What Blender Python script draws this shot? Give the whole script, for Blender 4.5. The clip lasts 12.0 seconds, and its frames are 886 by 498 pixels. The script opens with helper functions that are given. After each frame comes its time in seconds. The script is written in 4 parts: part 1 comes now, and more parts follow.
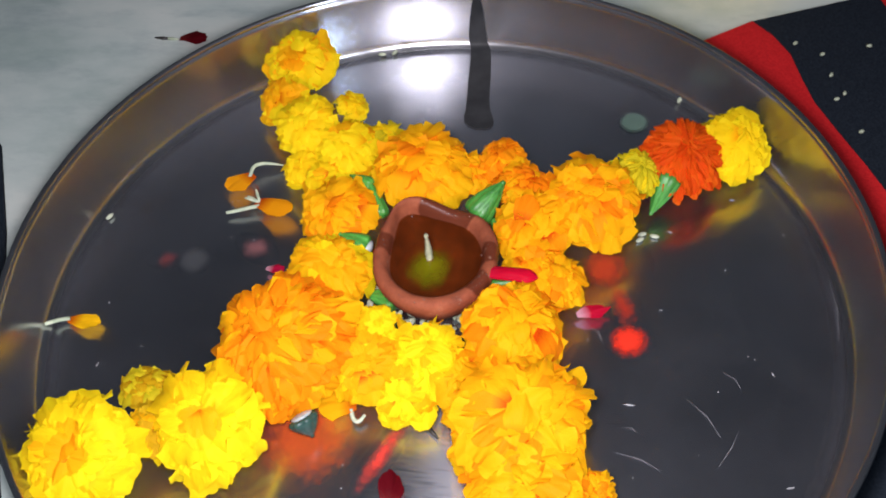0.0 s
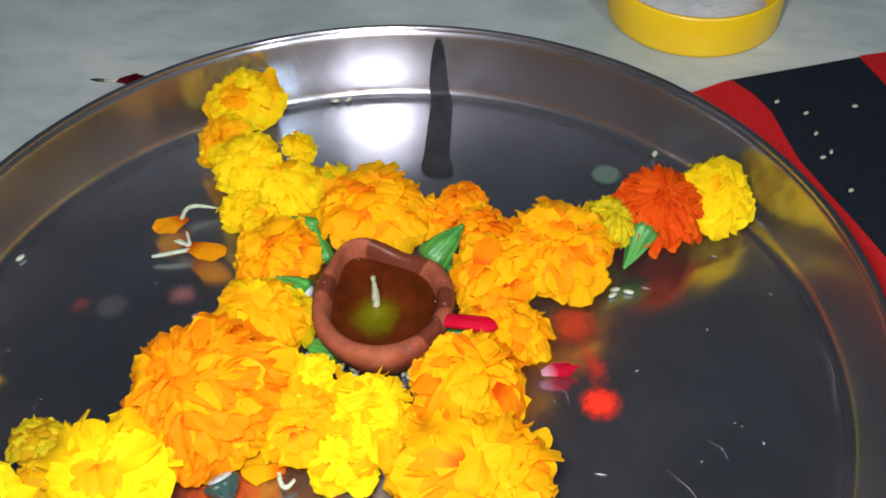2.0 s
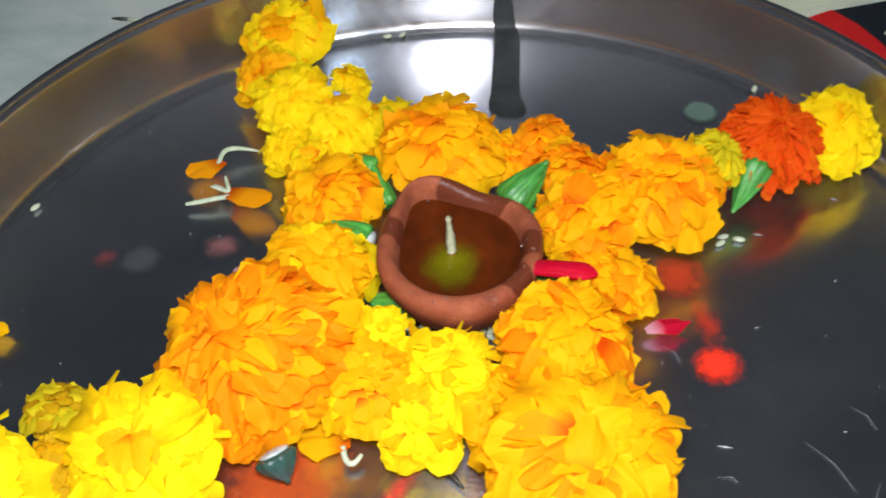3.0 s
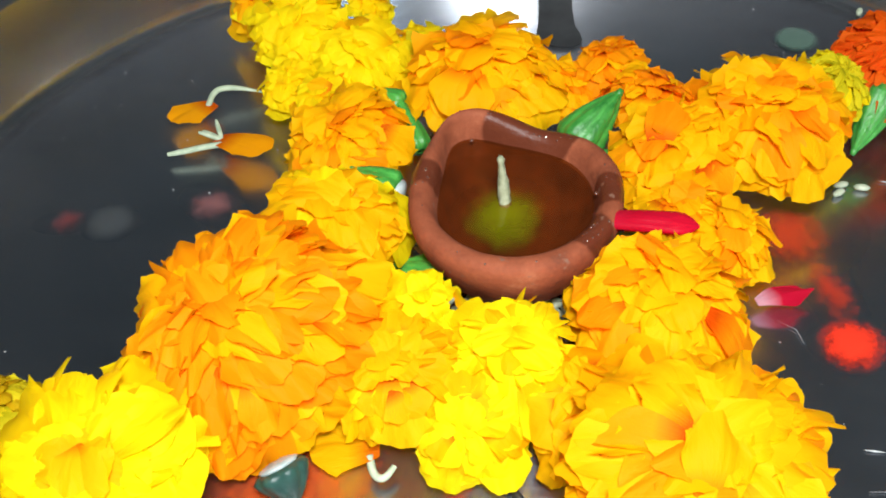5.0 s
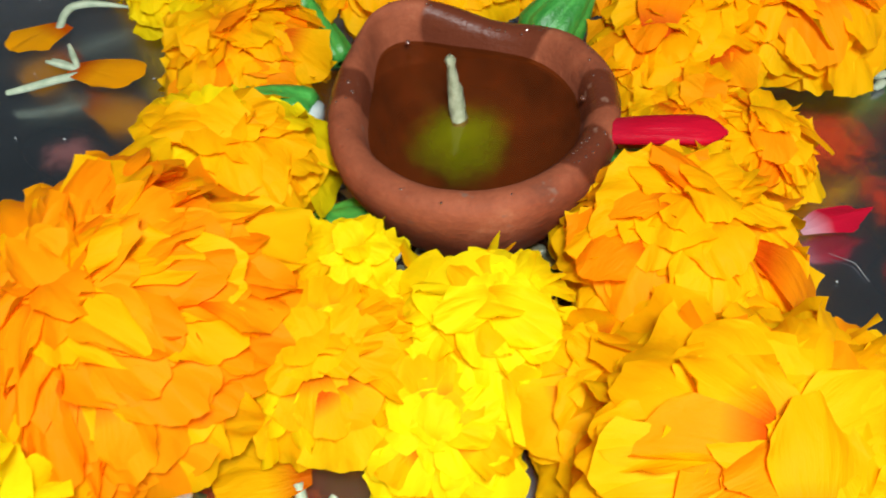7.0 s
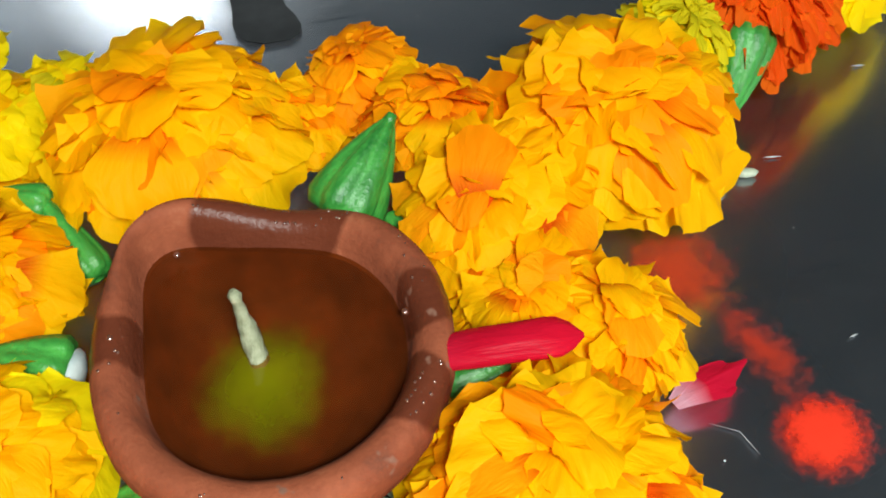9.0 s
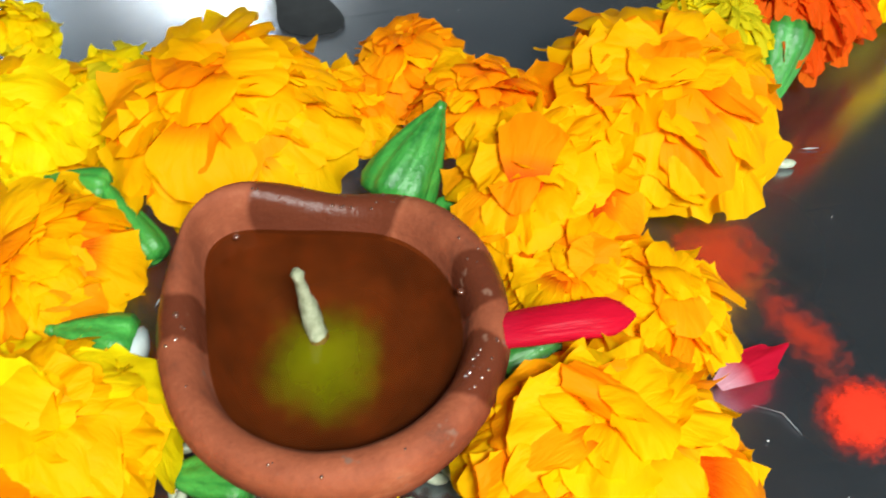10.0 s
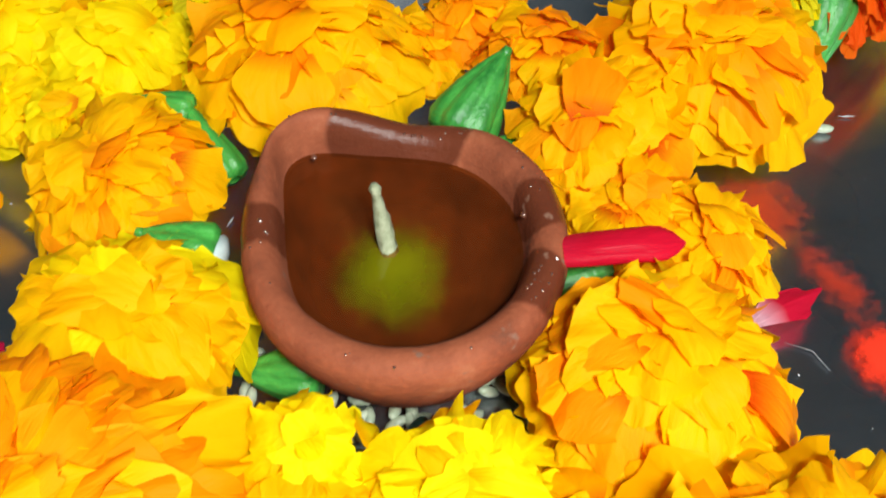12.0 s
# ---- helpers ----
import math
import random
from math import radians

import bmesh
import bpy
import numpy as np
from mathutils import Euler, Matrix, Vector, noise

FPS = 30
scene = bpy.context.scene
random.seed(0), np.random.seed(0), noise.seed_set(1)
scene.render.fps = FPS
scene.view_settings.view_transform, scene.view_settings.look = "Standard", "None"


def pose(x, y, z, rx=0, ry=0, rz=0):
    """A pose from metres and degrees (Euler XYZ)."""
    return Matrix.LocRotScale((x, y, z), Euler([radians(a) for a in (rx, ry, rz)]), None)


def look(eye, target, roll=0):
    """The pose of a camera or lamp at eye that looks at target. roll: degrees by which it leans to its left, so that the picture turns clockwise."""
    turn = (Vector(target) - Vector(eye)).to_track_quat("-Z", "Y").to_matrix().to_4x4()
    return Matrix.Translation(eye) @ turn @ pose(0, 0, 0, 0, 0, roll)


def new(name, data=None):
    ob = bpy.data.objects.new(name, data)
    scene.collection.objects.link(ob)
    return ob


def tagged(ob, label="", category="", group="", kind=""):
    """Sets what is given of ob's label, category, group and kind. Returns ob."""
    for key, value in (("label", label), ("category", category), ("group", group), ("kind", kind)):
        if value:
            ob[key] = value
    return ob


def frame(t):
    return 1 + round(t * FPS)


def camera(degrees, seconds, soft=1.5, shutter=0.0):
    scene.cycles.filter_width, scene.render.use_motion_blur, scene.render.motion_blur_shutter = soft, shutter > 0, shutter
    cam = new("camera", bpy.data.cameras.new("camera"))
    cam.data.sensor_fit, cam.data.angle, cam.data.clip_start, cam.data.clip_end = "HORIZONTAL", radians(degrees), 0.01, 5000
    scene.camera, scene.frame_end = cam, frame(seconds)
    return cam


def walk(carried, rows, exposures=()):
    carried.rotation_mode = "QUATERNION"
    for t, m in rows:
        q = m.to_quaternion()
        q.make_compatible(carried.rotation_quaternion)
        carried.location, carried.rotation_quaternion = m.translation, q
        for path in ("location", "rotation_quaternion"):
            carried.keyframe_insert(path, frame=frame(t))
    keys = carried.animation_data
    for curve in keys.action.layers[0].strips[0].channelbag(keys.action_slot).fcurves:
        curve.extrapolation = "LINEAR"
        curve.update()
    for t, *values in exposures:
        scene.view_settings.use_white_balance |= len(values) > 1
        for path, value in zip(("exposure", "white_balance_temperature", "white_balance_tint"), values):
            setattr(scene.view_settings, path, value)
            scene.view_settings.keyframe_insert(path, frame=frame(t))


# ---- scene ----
cam = camera(44.22, 12.0, soft=1.8, shutter=0.4)
PATH = [
    (0, (0.0634, -0.2853, 0.4026), (0.0172, -0.0377, 0.0918), -5.07),
    (0.5, (0.0657, -0.2892, 0.3952), (0.0205, -0.0295, 0.0943), -2.78),
    (1, (0.0654, -0.2893, 0.3793), (0.0301, -0.0138, 0.0915), 0.22),
    (1.5, (0.0671, -0.2897, 0.3668), (0.0276, -0.0110, 0.0826), -0.90),
    (2, (0.0645, -0.2746, 0.3390), (0.0287, 0.0088, 0.0590), -1.11),
    (2.5, (0.0483, -0.2618, 0.3082), (0.0177, 0.0238, 0.0298), -1.06),
    (3, (0.0360, -0.2472, 0.2802), (-0.0047, 0.0355, 0.0002), -2.18),
    (3.5, (0.0262, -0.2393, 0.2618), (-0.0209, 0.0426, -0.0180), -2.58),
    (5.5, (0.0137, -0.1860, 0.1984), (-0.0289, 0.0953, -0.0828), -3.38),
    (6, (0.0086, -0.1753, 0.1799), (-0.0282, 0.1057, -0.1025), -2.36),
    (6.5, (0.0082, -0.1630, 0.1648), (-0.0233, 0.1140, -0.1221), -3.64),
    (8.5, (0.0070, -0.1048, 0.1570), (0.0453, 0.1530, -0.1465), -0.57),
    (9, (0.0131, -0.0909, 0.1623), (0.0598, 0.1644, -0.1420), -2.74),
    (9.5, (0.0120, -0.0896, 0.1625), (0.0643, 0.1685, -0.1386), -2.61),
    (10, (0.0046, -0.0952, 0.1642), (0.0487, 0.1618, -0.1391), -2.84),
    (10.5, (-0.0001, -0.0965, 0.1635), (0.0406, 0.1602, -0.1405), -2.50),
    (11, (-0.0018, -0.0974, 0.1670), (0.0363, 0.1590, -0.1376), -3.21),
    (11.5, (-0.0042, -0.1034, 0.1662), (0.0371, 0.1567, -0.1348), -1.39),
    (12, (-0.0083, -0.1118, 0.1663), (0.0330, 0.1456, -0.1370), -0.17),
]
EXPOSURES = [(0.0, -0.12, 6500, 23), (2.0, -0.08, 6500, 18), (3.5, -0.02, 6500, 11), (5.5, 0.08, 6500, 4), (6.5, -0.16, 6500, 3), (8.5, -0.26, 6500, 3), (9.0, -0.06, 6500, 0), (10.5, 0.17, 6500, 0), (12.0, 0.08, 6500, 0)]
walk(cam, [(t, look(eye, target, roll)) for t, eye, target, roll in PATH], EXPOSURES)

# ---- world and light ----
world = bpy.data.worlds.new("night_room")
scene.world = world
world.use_nodes = True
world.node_tree.nodes["Background"].inputs[0].default_value = (0.5, 0.6, 0.7, 1)
world.node_tree.nodes["Background"].inputs[1].default_value = 0.012


def area_lamp(name, eye, target, width, height, watts, colour):
    data = bpy.data.lights.new(name, "AREA")
    data.shape, data.size, data.size_y, data.energy, data.color = "RECTANGLE", width, height, watts, colour
    ob = new(name, data)
    ob.matrix_world = look(eye, target)
    return ob


# the small torch that lights the offering, and the room's tube light high behind it
area_lamp("torch_light", (0.040, -0.235, 0.350), (0.01, 0.0, 0.0), 0.07, 0.07, 3.2, (0.97, 0.98, 1.0))
area_lamp("tube_light", (1.14, -1.66, 1.55), (0.0, 0.2, 0.3), 0.10, 0.7, 16.5, (0.72, 0.90, 1.0))


# ---- materials ----
def material(name):
    m = bpy.data.materials.new(name)
    m.use_nodes = True
    nt = m.node_tree
    return m, nt, nt.nodes["Principled BSDF"], nt.nodes["Material Output"]


def add(nt, kind, **inputs):
    n = nt.nodes.new(kind)
    for key, value in inputs.items():
        n.inputs[key].default_value = value
    return n


def ramp(nt, source, stops):
    r = nt.nodes.new("ShaderNodeValToRGB")
    while len(r.color_ramp.elements) < len(stops):
        r.color_ramp.elements.new(0.5)
    for e, (p, c) in zip(r.color_ramp.elements, stops):
        e.position, e.color = p, (*c, 1) if len(c) == 3 else c
    nt.links.new(source, r.inputs[0])
    return r.outputs[0]


def noise_tex(nt, scale, detail=4.0, rough=0.55, coord="Object", stretch=(1, 1, 1)):
    tc = nt.nodes.new("ShaderNodeTexCoord")
    mp = nt.nodes.new("ShaderNodeMapping")
    mp.inputs["Scale"].default_value = stretch
    n = add(nt, "ShaderNodeTexNoise", Scale=scale, Detail=detail, Roughness=rough)
    nt.links.new(tc.outputs[coord], mp.inputs[0])
    nt.links.new(mp.outputs[0], n.inputs["Vector"])
    return n.outputs["Fac"]


def bump(nt, bsdf, source, strength, distance):
    b = add(nt, "ShaderNodeBump", Strength=strength, Distance=distance)
    nt.links.new(source, b.inputs["Height"])
    nt.links.new(b.outputs[0], bsdf.inputs["Normal"])


def mixed(nt, fac, a, b):
    """Colour mix of two sockets or colours by a socket or number."""
    n = nt.nodes.new("ShaderNodeMix")
    n.data_type = "RGBA"
    for slot, v in ((0, fac), (6, a), (7, b)):
        if hasattr(v, "is_output"):
            nt.links.new(v, n.inputs[slot])
        elif slot:
            n.inputs[slot].default_value = (*v, 1)
        else:
            n.inputs[slot].default_value = v
    return n.outputs[2]


def petal_material(name, tip, root, shade, rough=0.55):
    """A thin ruffled petal: deep at its root, veined along its length, a little light passes through."""
    m, nt, p, out = material(name)
    uv = nt.nodes.new("ShaderNodeUVMap")
    sep = nt.nodes.new("ShaderNodeSeparateXYZ")
    nt.links.new(uv.outputs[0], sep.inputs[0])
    # deep red of the root, drawn further up to paint shade into creases
    length = ramp(nt, sep.outputs[1], [(0.12, (0, 0, 0)), (0.46, (1, 1, 1))])
    info = nt.nodes.new("ShaderNodeObjectInfo")
    tipvar = mixed(nt, info.outputs["Random"], tip, shade)
    body = mixed(nt, length, root, tipvar)
    mp = nt.nodes.new("ShaderNodeMapping")
    mp.inputs["Scale"].default_value = (26, 2.2, 1)
    nt.links.new(uv.outputs[0], mp.inputs[0])
    vein = add(nt, "ShaderNodeTexNoise", Scale=1.0, Detail=3.0)
    nt.links.new(mp.outputs[0], vein.inputs["Vector"])
    blot = noise_tex(nt, 160, 3)
    body = mixed(nt, ramp(nt, blot, [(0.42, (0, 0, 0)), (0.75, (0.5, 0.5, 0.5))]), body, shade)
    nt.links.new(body, p.inputs["Base Color"])
    p.inputs["Roughness"].default_value = rough
    p.inputs["Specular IOR Level"].default_value = 0.06
    folds = nt.nodes.new("ShaderNodeMath")
    folds.operation = "MULTIPLY_ADD"
    folds.inputs[1].default_value = 0.2
    mp2 = nt.nodes.new("ShaderNodeMapping")
    mp2.inputs["Scale"].default_value = (5, 2.0, 1)
    nt.links.new(uv.outputs[0], mp2.inputs[0])
    wave = add(nt, "ShaderNodeTexNoise", Scale=1.0, Detail=3.0, Distortion=0.8)
    nt.links.new(mp2.outputs[0], wave.inputs["Vector"])
    nt.links.new(vein.outputs["Fac"], folds.inputs[0])
    nt.links.new(wave.outputs["Fac"], folds.inputs[2])
    bump(nt, p, folds.outputs[0], 0.5, 0.0014)
    tr = nt.nodes.new("ShaderNodeBsdfTranslucent")
    nt.links.new(body, tr.inputs[0])
    mx = add(nt, "ShaderNodeMixShader", Fac=0.52)
    nt.links.new(p.outputs[0], mx.inputs[1])
    nt.links.new(tr.outputs[0], mx.inputs[2])
    nt.links.new(mx.outputs[0], out.inputs[0])
    return m


ORANGE = petal_material("petal_orange", (1.0, 0.45, 0.006), (0.62, 0.06, 0.002), (1.0, 0.33, 0.004))
AMBER = petal_material("petal_amber", (1.0, 0.62, 0.006), (0.7, 0.10, 0.003), (1.0, 0.52, 0.004))
YELLOW = petal_material("petal_yellow", (1.0, 0.86, 0.010), (0.95, 0.50, 0.003), (1.0, 0.74, 0.006))
LIME = petal_material("petal_lime", (0.88, 0.72, 0.02), (0.5, 0.46, 0.01), (0.72, 0.62, 0.015))
OLIVE = petal_material("petal_olive", (0.80, 0.52, 0.012), (0.45, 0.2, 0.005), (0.66, 0.42, 0.008))
RED = petal_material("petal_red", (0.82, 0.085, 0.006), (0.45, 0.02, 0.004), (0.9, 0.16, 0.008))
ROSE = petal_material("petal_rose", (0.55, 0.010, 0.06), (0.75, 0.42, 0.5), (0.6, 0.008, 0.035), 0.4)
WINE = petal_material("petal_wine", (0.16, 0.006, 0.012), (0.2, 0.02, 0.02), (0.1, 0.004, 0.008), 0.4)


def plain(name, low, high, scale, rough=0.6, relief=0.0, size=0.001, detail=5.0, coord="Object", spec=0.4, stretch=(1, 1, 1)):
    m, nt, p, out = material(name)
    n = noise_tex(nt, scale, detail, coord=coord, stretch=stretch)
    nt.links.new(ramp(nt, n, [(0.3, low), (0.7, high)]), p.inputs["Base Color"])
    p.inputs["Roughness"].default_value = rough
    p.inputs["Specular IOR Level"].default_value = spec
    if relief:
        bump(nt, p, noise_tex(nt, scale * 4, 5, coord=coord), relief, size)
    return m


GREEN = plain("calyx_green", (0.012, 0.11, 0.014), (0.075, 0.34, 0.055), 300, 0.38, 0.4, 0.0006, spec=0.5, stretch=(1.6, 1.6, 0.2))
DARK_GREEN = plain("old_calyx", (0.012, 0.04, 0.035), (0.03, 0.09, 0.07), 260, 0.4, 0.3, 0.0005)
PALE = plain("pale_stalk", (0.26, 0.33, 0.22), (0.5, 0.55, 0.4), 400, 0.5)
BLACK_SEED = plain("black_seed", (0.012, 0.012, 0.012), (0.05, 0.045, 0.04), 500, 0.45)
RICE = plain("rice", (0.28, 0.33, 0.22), (0.50, 0.53, 0.40), 500, 0.35)
WICK = plain("cotton_wick", (0.24, 0.26, 0.15), (0.44, 0.44, 0.29), 700, 0.6, 0.8, 0.0006)
LID_YELLOW = plain("yellow_plastic", (0.84, 0.52, 0.006), (0.9, 0.6, 0.012), 30, 0.35, spec=0.5)
LID_WHITE = plain("white_powder", (0.5, 0.52, 0.5), (0.72, 0.73, 0.7), 60, 0.8, 0.6, 0.001)
STREAK_DARK = plain("streak_dark", (0.012, 0.013, 0.014), (0.035, 0.036, 0.038), 90, 0.55, spec=0.3)
NAVY_CLOTH = plain("navy_cloth", (0.006, 0.009, 0.014), (0.016, 0.022, 0.03), 900, 0.9, 0.5, 0.0004, spec=0.1)
RED_CLOTH = plain("red_cloth", (0.42, 0.010, 0.012), (0.6, 0.02, 0.02), 900, 0.85, 0.5, 0.0004, spec=0.1)
WALL_PAINT = plain("wall_paint", (0.2, 0.24, 0.27), (0.26, 0.3, 0.33), 3, 0.8, 0.2, 0.002)
CEILING_PAINT = plain("ceiling_paint", (0.28, 0.29, 0.32), (0.34, 0.35, 0.38), 2, 0.85)


def clay_material():
    m, nt, p, out = material("terracotta")
    big = noise_tex(nt, 60, 8, 0.7)
    fine = noise_tex(nt, 900, 4, 0.6)
    dry = ramp(nt, big, [(0.30, (0.085, 0.032, 0.018)), (0.44, (0.20, 0.050, 0.022)), (0.58, (0.27, 0.072, 0.032)), (0.72, (0.36, 0.13, 0.065))])
    # oil-wet stretches of the rim, where the lamp was handled and filled
    tc = nt.nodes.new("ShaderNodeTexCoord")
    total = None
    for (x, y, z), r in (((-0.0245, 0.004, 0.026), 0.0060), ((0.0240, 0.001, 0.028), 0.0058), ((0.0200, -0.0135, 0.028), 0.0062), ((-0.002, 0.0235, 0.027), 0.009), ((0.010, 0.024, 0.026), 0.008)):
        d = nt.nodes.new("ShaderNodeVectorMath")
        d.operation = "DISTANCE"
        d.inputs[1].default_value = (x, y, z)
        nt.links.new(tc.outputs["Object"], d.inputs[0])
        mr = nt.nodes.new("ShaderNodeMapRange")
        mr.inputs[1].default_value, mr.inputs[2].default_value, mr.inputs[3].default_value, mr.inputs[4].default_value = r * 0.93, r * 1.05, 1, 0
        nt.links.new(d.outputs["Value"], mr.inputs[0])
        if total is None:
            total = mr.outputs[0]
        else:
            mx = nt.nodes.new("ShaderNodeMath")
            mx.operation = "MAXIMUM"
            nt.links.new(total, mx.inputs[0])
            nt.links.new(mr.outputs[0], mx.inputs[1])
            total = mx.outputs[0]
    wet = mixed(nt, big, (0.07, 0.016, 0.008), (0.14, 0.035, 0.016))
    col = mixed(nt, total, dry, wet)
    spots = ramp(nt, noise_tex(nt, 260, 2), [(0.68, (0, 0, 0)), (0.74, (1, 1, 1))])
    col = mixed(nt, spots, col, (0.19, 0.09, 0.06))
    nt.links.new(col, p.inputs["Base Color"])
    nt.links.new(ramp(nt, total, [(0, (0.75,) * 3), (1, (0.3,) * 3)]), p.inputs["Roughness"])
    p.inputs["Specular IOR Level"].default_value = 0.2
    rings = noise_tex(nt, 120, 4, 0.6, stretch=(1, 1, 4))
    both = nt.nodes.new("ShaderNodeMath")
    both.operation = "ADD"
    nt.links.new(fine, both.inputs[0])
    nt.links.new(rings, both.inputs[1])
    bump(nt, p, both.outputs[0], 0.4, 0.0005)
    return m


CLAY = clay_material()


def wet_clay_material():
    m, nt, p, out = material("oiled_clay")
    n = noise_tex(nt, 110, 5)
    nt.links.new(ramp(nt, n, [(0.3, (0.09, 0.022, 0.008)), (0.55, (0.16, 0.038, 0.012)), (0.75, (0.26, 0.05, 0.016))]), p.inputs["Base Color"])
    p.inputs["Roughness"].default_value = 0.65
    p.inputs["Specular IOR Level"].default_value = 0.15
    bump(nt, p, noise_tex(nt, 500, 4), 0.4, 0.0004)
    return m


WET_CLAY = wet_clay_material()


def oil_material():
    m, nt, p, out = material("lamp_oil")
    tr = nt.nodes.new("ShaderNodeBsdfTransparent")
    tr.inputs[0].default_value = (0.80, 0.62, 0.30, 1)
    murk = nt.nodes.new("ShaderNodeBsdfDiffuse")
    nt.links.new(ramp(nt, noise_tex(nt, 120, 4), [(0.35, (0.09, 0.022, 0.005)), (0.7, (0.17, 0.036, 0.008))]), murk.inputs[0])
    body = add(nt, "ShaderNodeMixShader", Fac=0.24)
    nt.links.new(tr.outputs[0], body.inputs[1])
    nt.links.new(murk.outputs[0], body.inputs[2])
    gl = nt.nodes.new("ShaderNodeBsdfGlossy")
    gl.inputs["Roughness"].default_value = 0.02
    fr = add(nt, "ShaderNodeFresnel", IOR=1.46)
    mx = nt.nodes.new("ShaderNodeMixShader")
    for a, b in ((fr.outputs[0], mx.inputs[0]), (body.outputs[0], mx.inputs[1]), (gl.outputs[0], mx.inputs[2]), (mx.outputs[0], out.inputs[0])):
        nt.links.new(a, b)
    return m


OIL = oil_material()


def cloudy(name, colour, centre, inner, outer, grain, most=1.0, rough=0.7, squash=(1, 1, 1), speckle=0.35):
    """A film or cloud that thins out towards its edge, uneven and grainy."""
    m, nt, p, out = material(name)
    tc = nt.nodes.new("ShaderNodeTexCoord")
    mp = nt.nodes.new("ShaderNodeMapping")
    mp.vector_type = "TEXTURE"
    mp.inputs["Location"].default_value, mp.inputs["Scale"].default_value = centre, squash
    nt.links.new(tc.outputs["Object"], mp.inputs[0])
    ln = nt.nodes.new("ShaderNodeVectorMath")
    ln.operation = "LENGTH"
    nt.links.new(mp.outputs[0], ln.inputs[0])
    n = noise_tex(nt, grain, 6, 0.7)
    ad = nt.nodes.new("ShaderNodeMath")
    ad.operation = "MULTIPLY_ADD"
    nt.links.new(n, ad.inputs[0])
    ad.inputs[1].default_value = (outer - inner) * speckle * 2
    nt.links.new(ln.outputs["Value"], ad.inputs[2])
    mr = nt.nodes.new("ShaderNodeMapRange")
    mr.interpolation_type = "SMOOTHSTEP"
    s = (outer - inner) * speckle
    mr.inputs[1].default_value, mr.inputs[2].default_value, mr.inputs[3].default_value, mr.inputs[4].default_value = inner + s, outer + s * 0.6, most, 0
    nt.links.new(ad.outputs[0], mr.inputs[0])
    low = tuple(c * 0.75 for c in colour)
    nt.links.new(mixed(nt, n, low, colour), p.inputs["Base Color"])
    p.inputs["Roughness"].default_value = rough
    p.inputs["Specular IOR Level"].default_value = 0.2
    nt.links.new(mr.outputs[0], p.inputs["Alpha"])
    return m


def steel_material(name, rough, colour):
    m, nt, p, out = material(name)
    p.inputs["Metallic"].default_value = 1.0
    # turned finish: fine grooves run round the plate
    p.inputs["Anisotropic"].default_value, p.inputs["Anisotropic Rotation"].default_value = 0.8, 0.25
    tg = nt.nodes.new("ShaderNodeTangent")
    tg.direction_type, tg.axis = "RADIAL", "Z"
    nt.links.new(tg.outputs[0], p.inputs["Tangent"])
    smear = noise_tex(nt, 26, 5, 0.65)
    nt.links.new(ramp(nt, smear, [(0.25, tuple(c * 0.86 for c in colour)), (0.75, colour)]), p.inputs["Base Color"])
    scratch = noise_tex(nt, 60, 3, 0.6, stretch=(1, 14, 1))
    mx = nt.nodes.new("ShaderNodeMath")
    mx.operation = "ADD"
    nt.links.new(smear, mx.inputs[0])
    nt.links.new(scratch, mx.inputs[1])
    nt.links.new(ramp(nt, mx.outputs[0], [(0.6, (rough * 0.7,) * 3), (1.0, (rough * 1.35,) * 3)]), p.inputs["Roughness"])
    bump(nt, p, scratch, 0.03, 0.0004)
    # a wide sheen from countless fine wipe marks
    wipe = nt.nodes.new("ShaderNodeBsdfGlossy")
    wipe.inputs["Roughness"].default_value = 0.42
    wipe.inputs["Color"].default_value = (*colour, 1)
    sheen = add(nt, "ShaderNodeMixShader", Fac=0.09)
    nt.links.new(p.outputs[0], sheen.inputs[1])
    nt.links.new(wipe.outputs[0], sheen.inputs[2])
    # a thin uneven film of dust and dried water
    df = nt.nodes.new("ShaderNodeBsdfDiffuse")
    df.inputs[0].default_value = (0.45, 0.46, 0.5, 1)
    mxs = nt.nodes.new("ShaderNodeMixShader")
    nt.links.new(ramp(nt, noise_tex(nt, 14, 7, 0.7), [(0.3, (0.008,) * 3), (0.75, (0.035,) * 3)]), mxs.inputs[0])
    nt.links.new(sheen.outputs[0], mxs.inputs[1])
    nt.links.new(df.outputs[0], mxs.inputs[2])
    nt.links.new(mxs.outputs[0], out.inputs[0])
    return m


STEEL = steel_material("steel_base", 0.19, (0.50, 0.52, 0.57))
STEEL_WALL = steel_material("steel_wall", 0.17, (0.56, 0.56, 0.57))


def marble_material():
    m, nt, p, out = material("marble")
    cloud = noise_tex(nt, 7, 8, 0.62, stretch=(1, 1.8, 1))
    vein = noise_tex(nt, 16, 6, 0.7, stretch=(1.0, 2.6, 1))
    body = ramp(nt, cloud, [(0.3, (0.28, 0.37, 0.34)), (0.5, (0.47, 0.54, 0.50)), (0.7, (0.63, 0.66, 0.60))])
    body = mixed(nt, ramp(nt, vein, [(0.5, (0, 0, 0)), (0.72, (0.6, 0.6, 0.6))]), body, (0.26, 0.33, 0.33))
    nt.links.new(body, p.inputs["Base Color"])
    p.inputs["Roughness"].default_value = 0.3
    bump(nt, p, cloud, 0.05, 0.001)
    return m


MARBLE = marble_material()


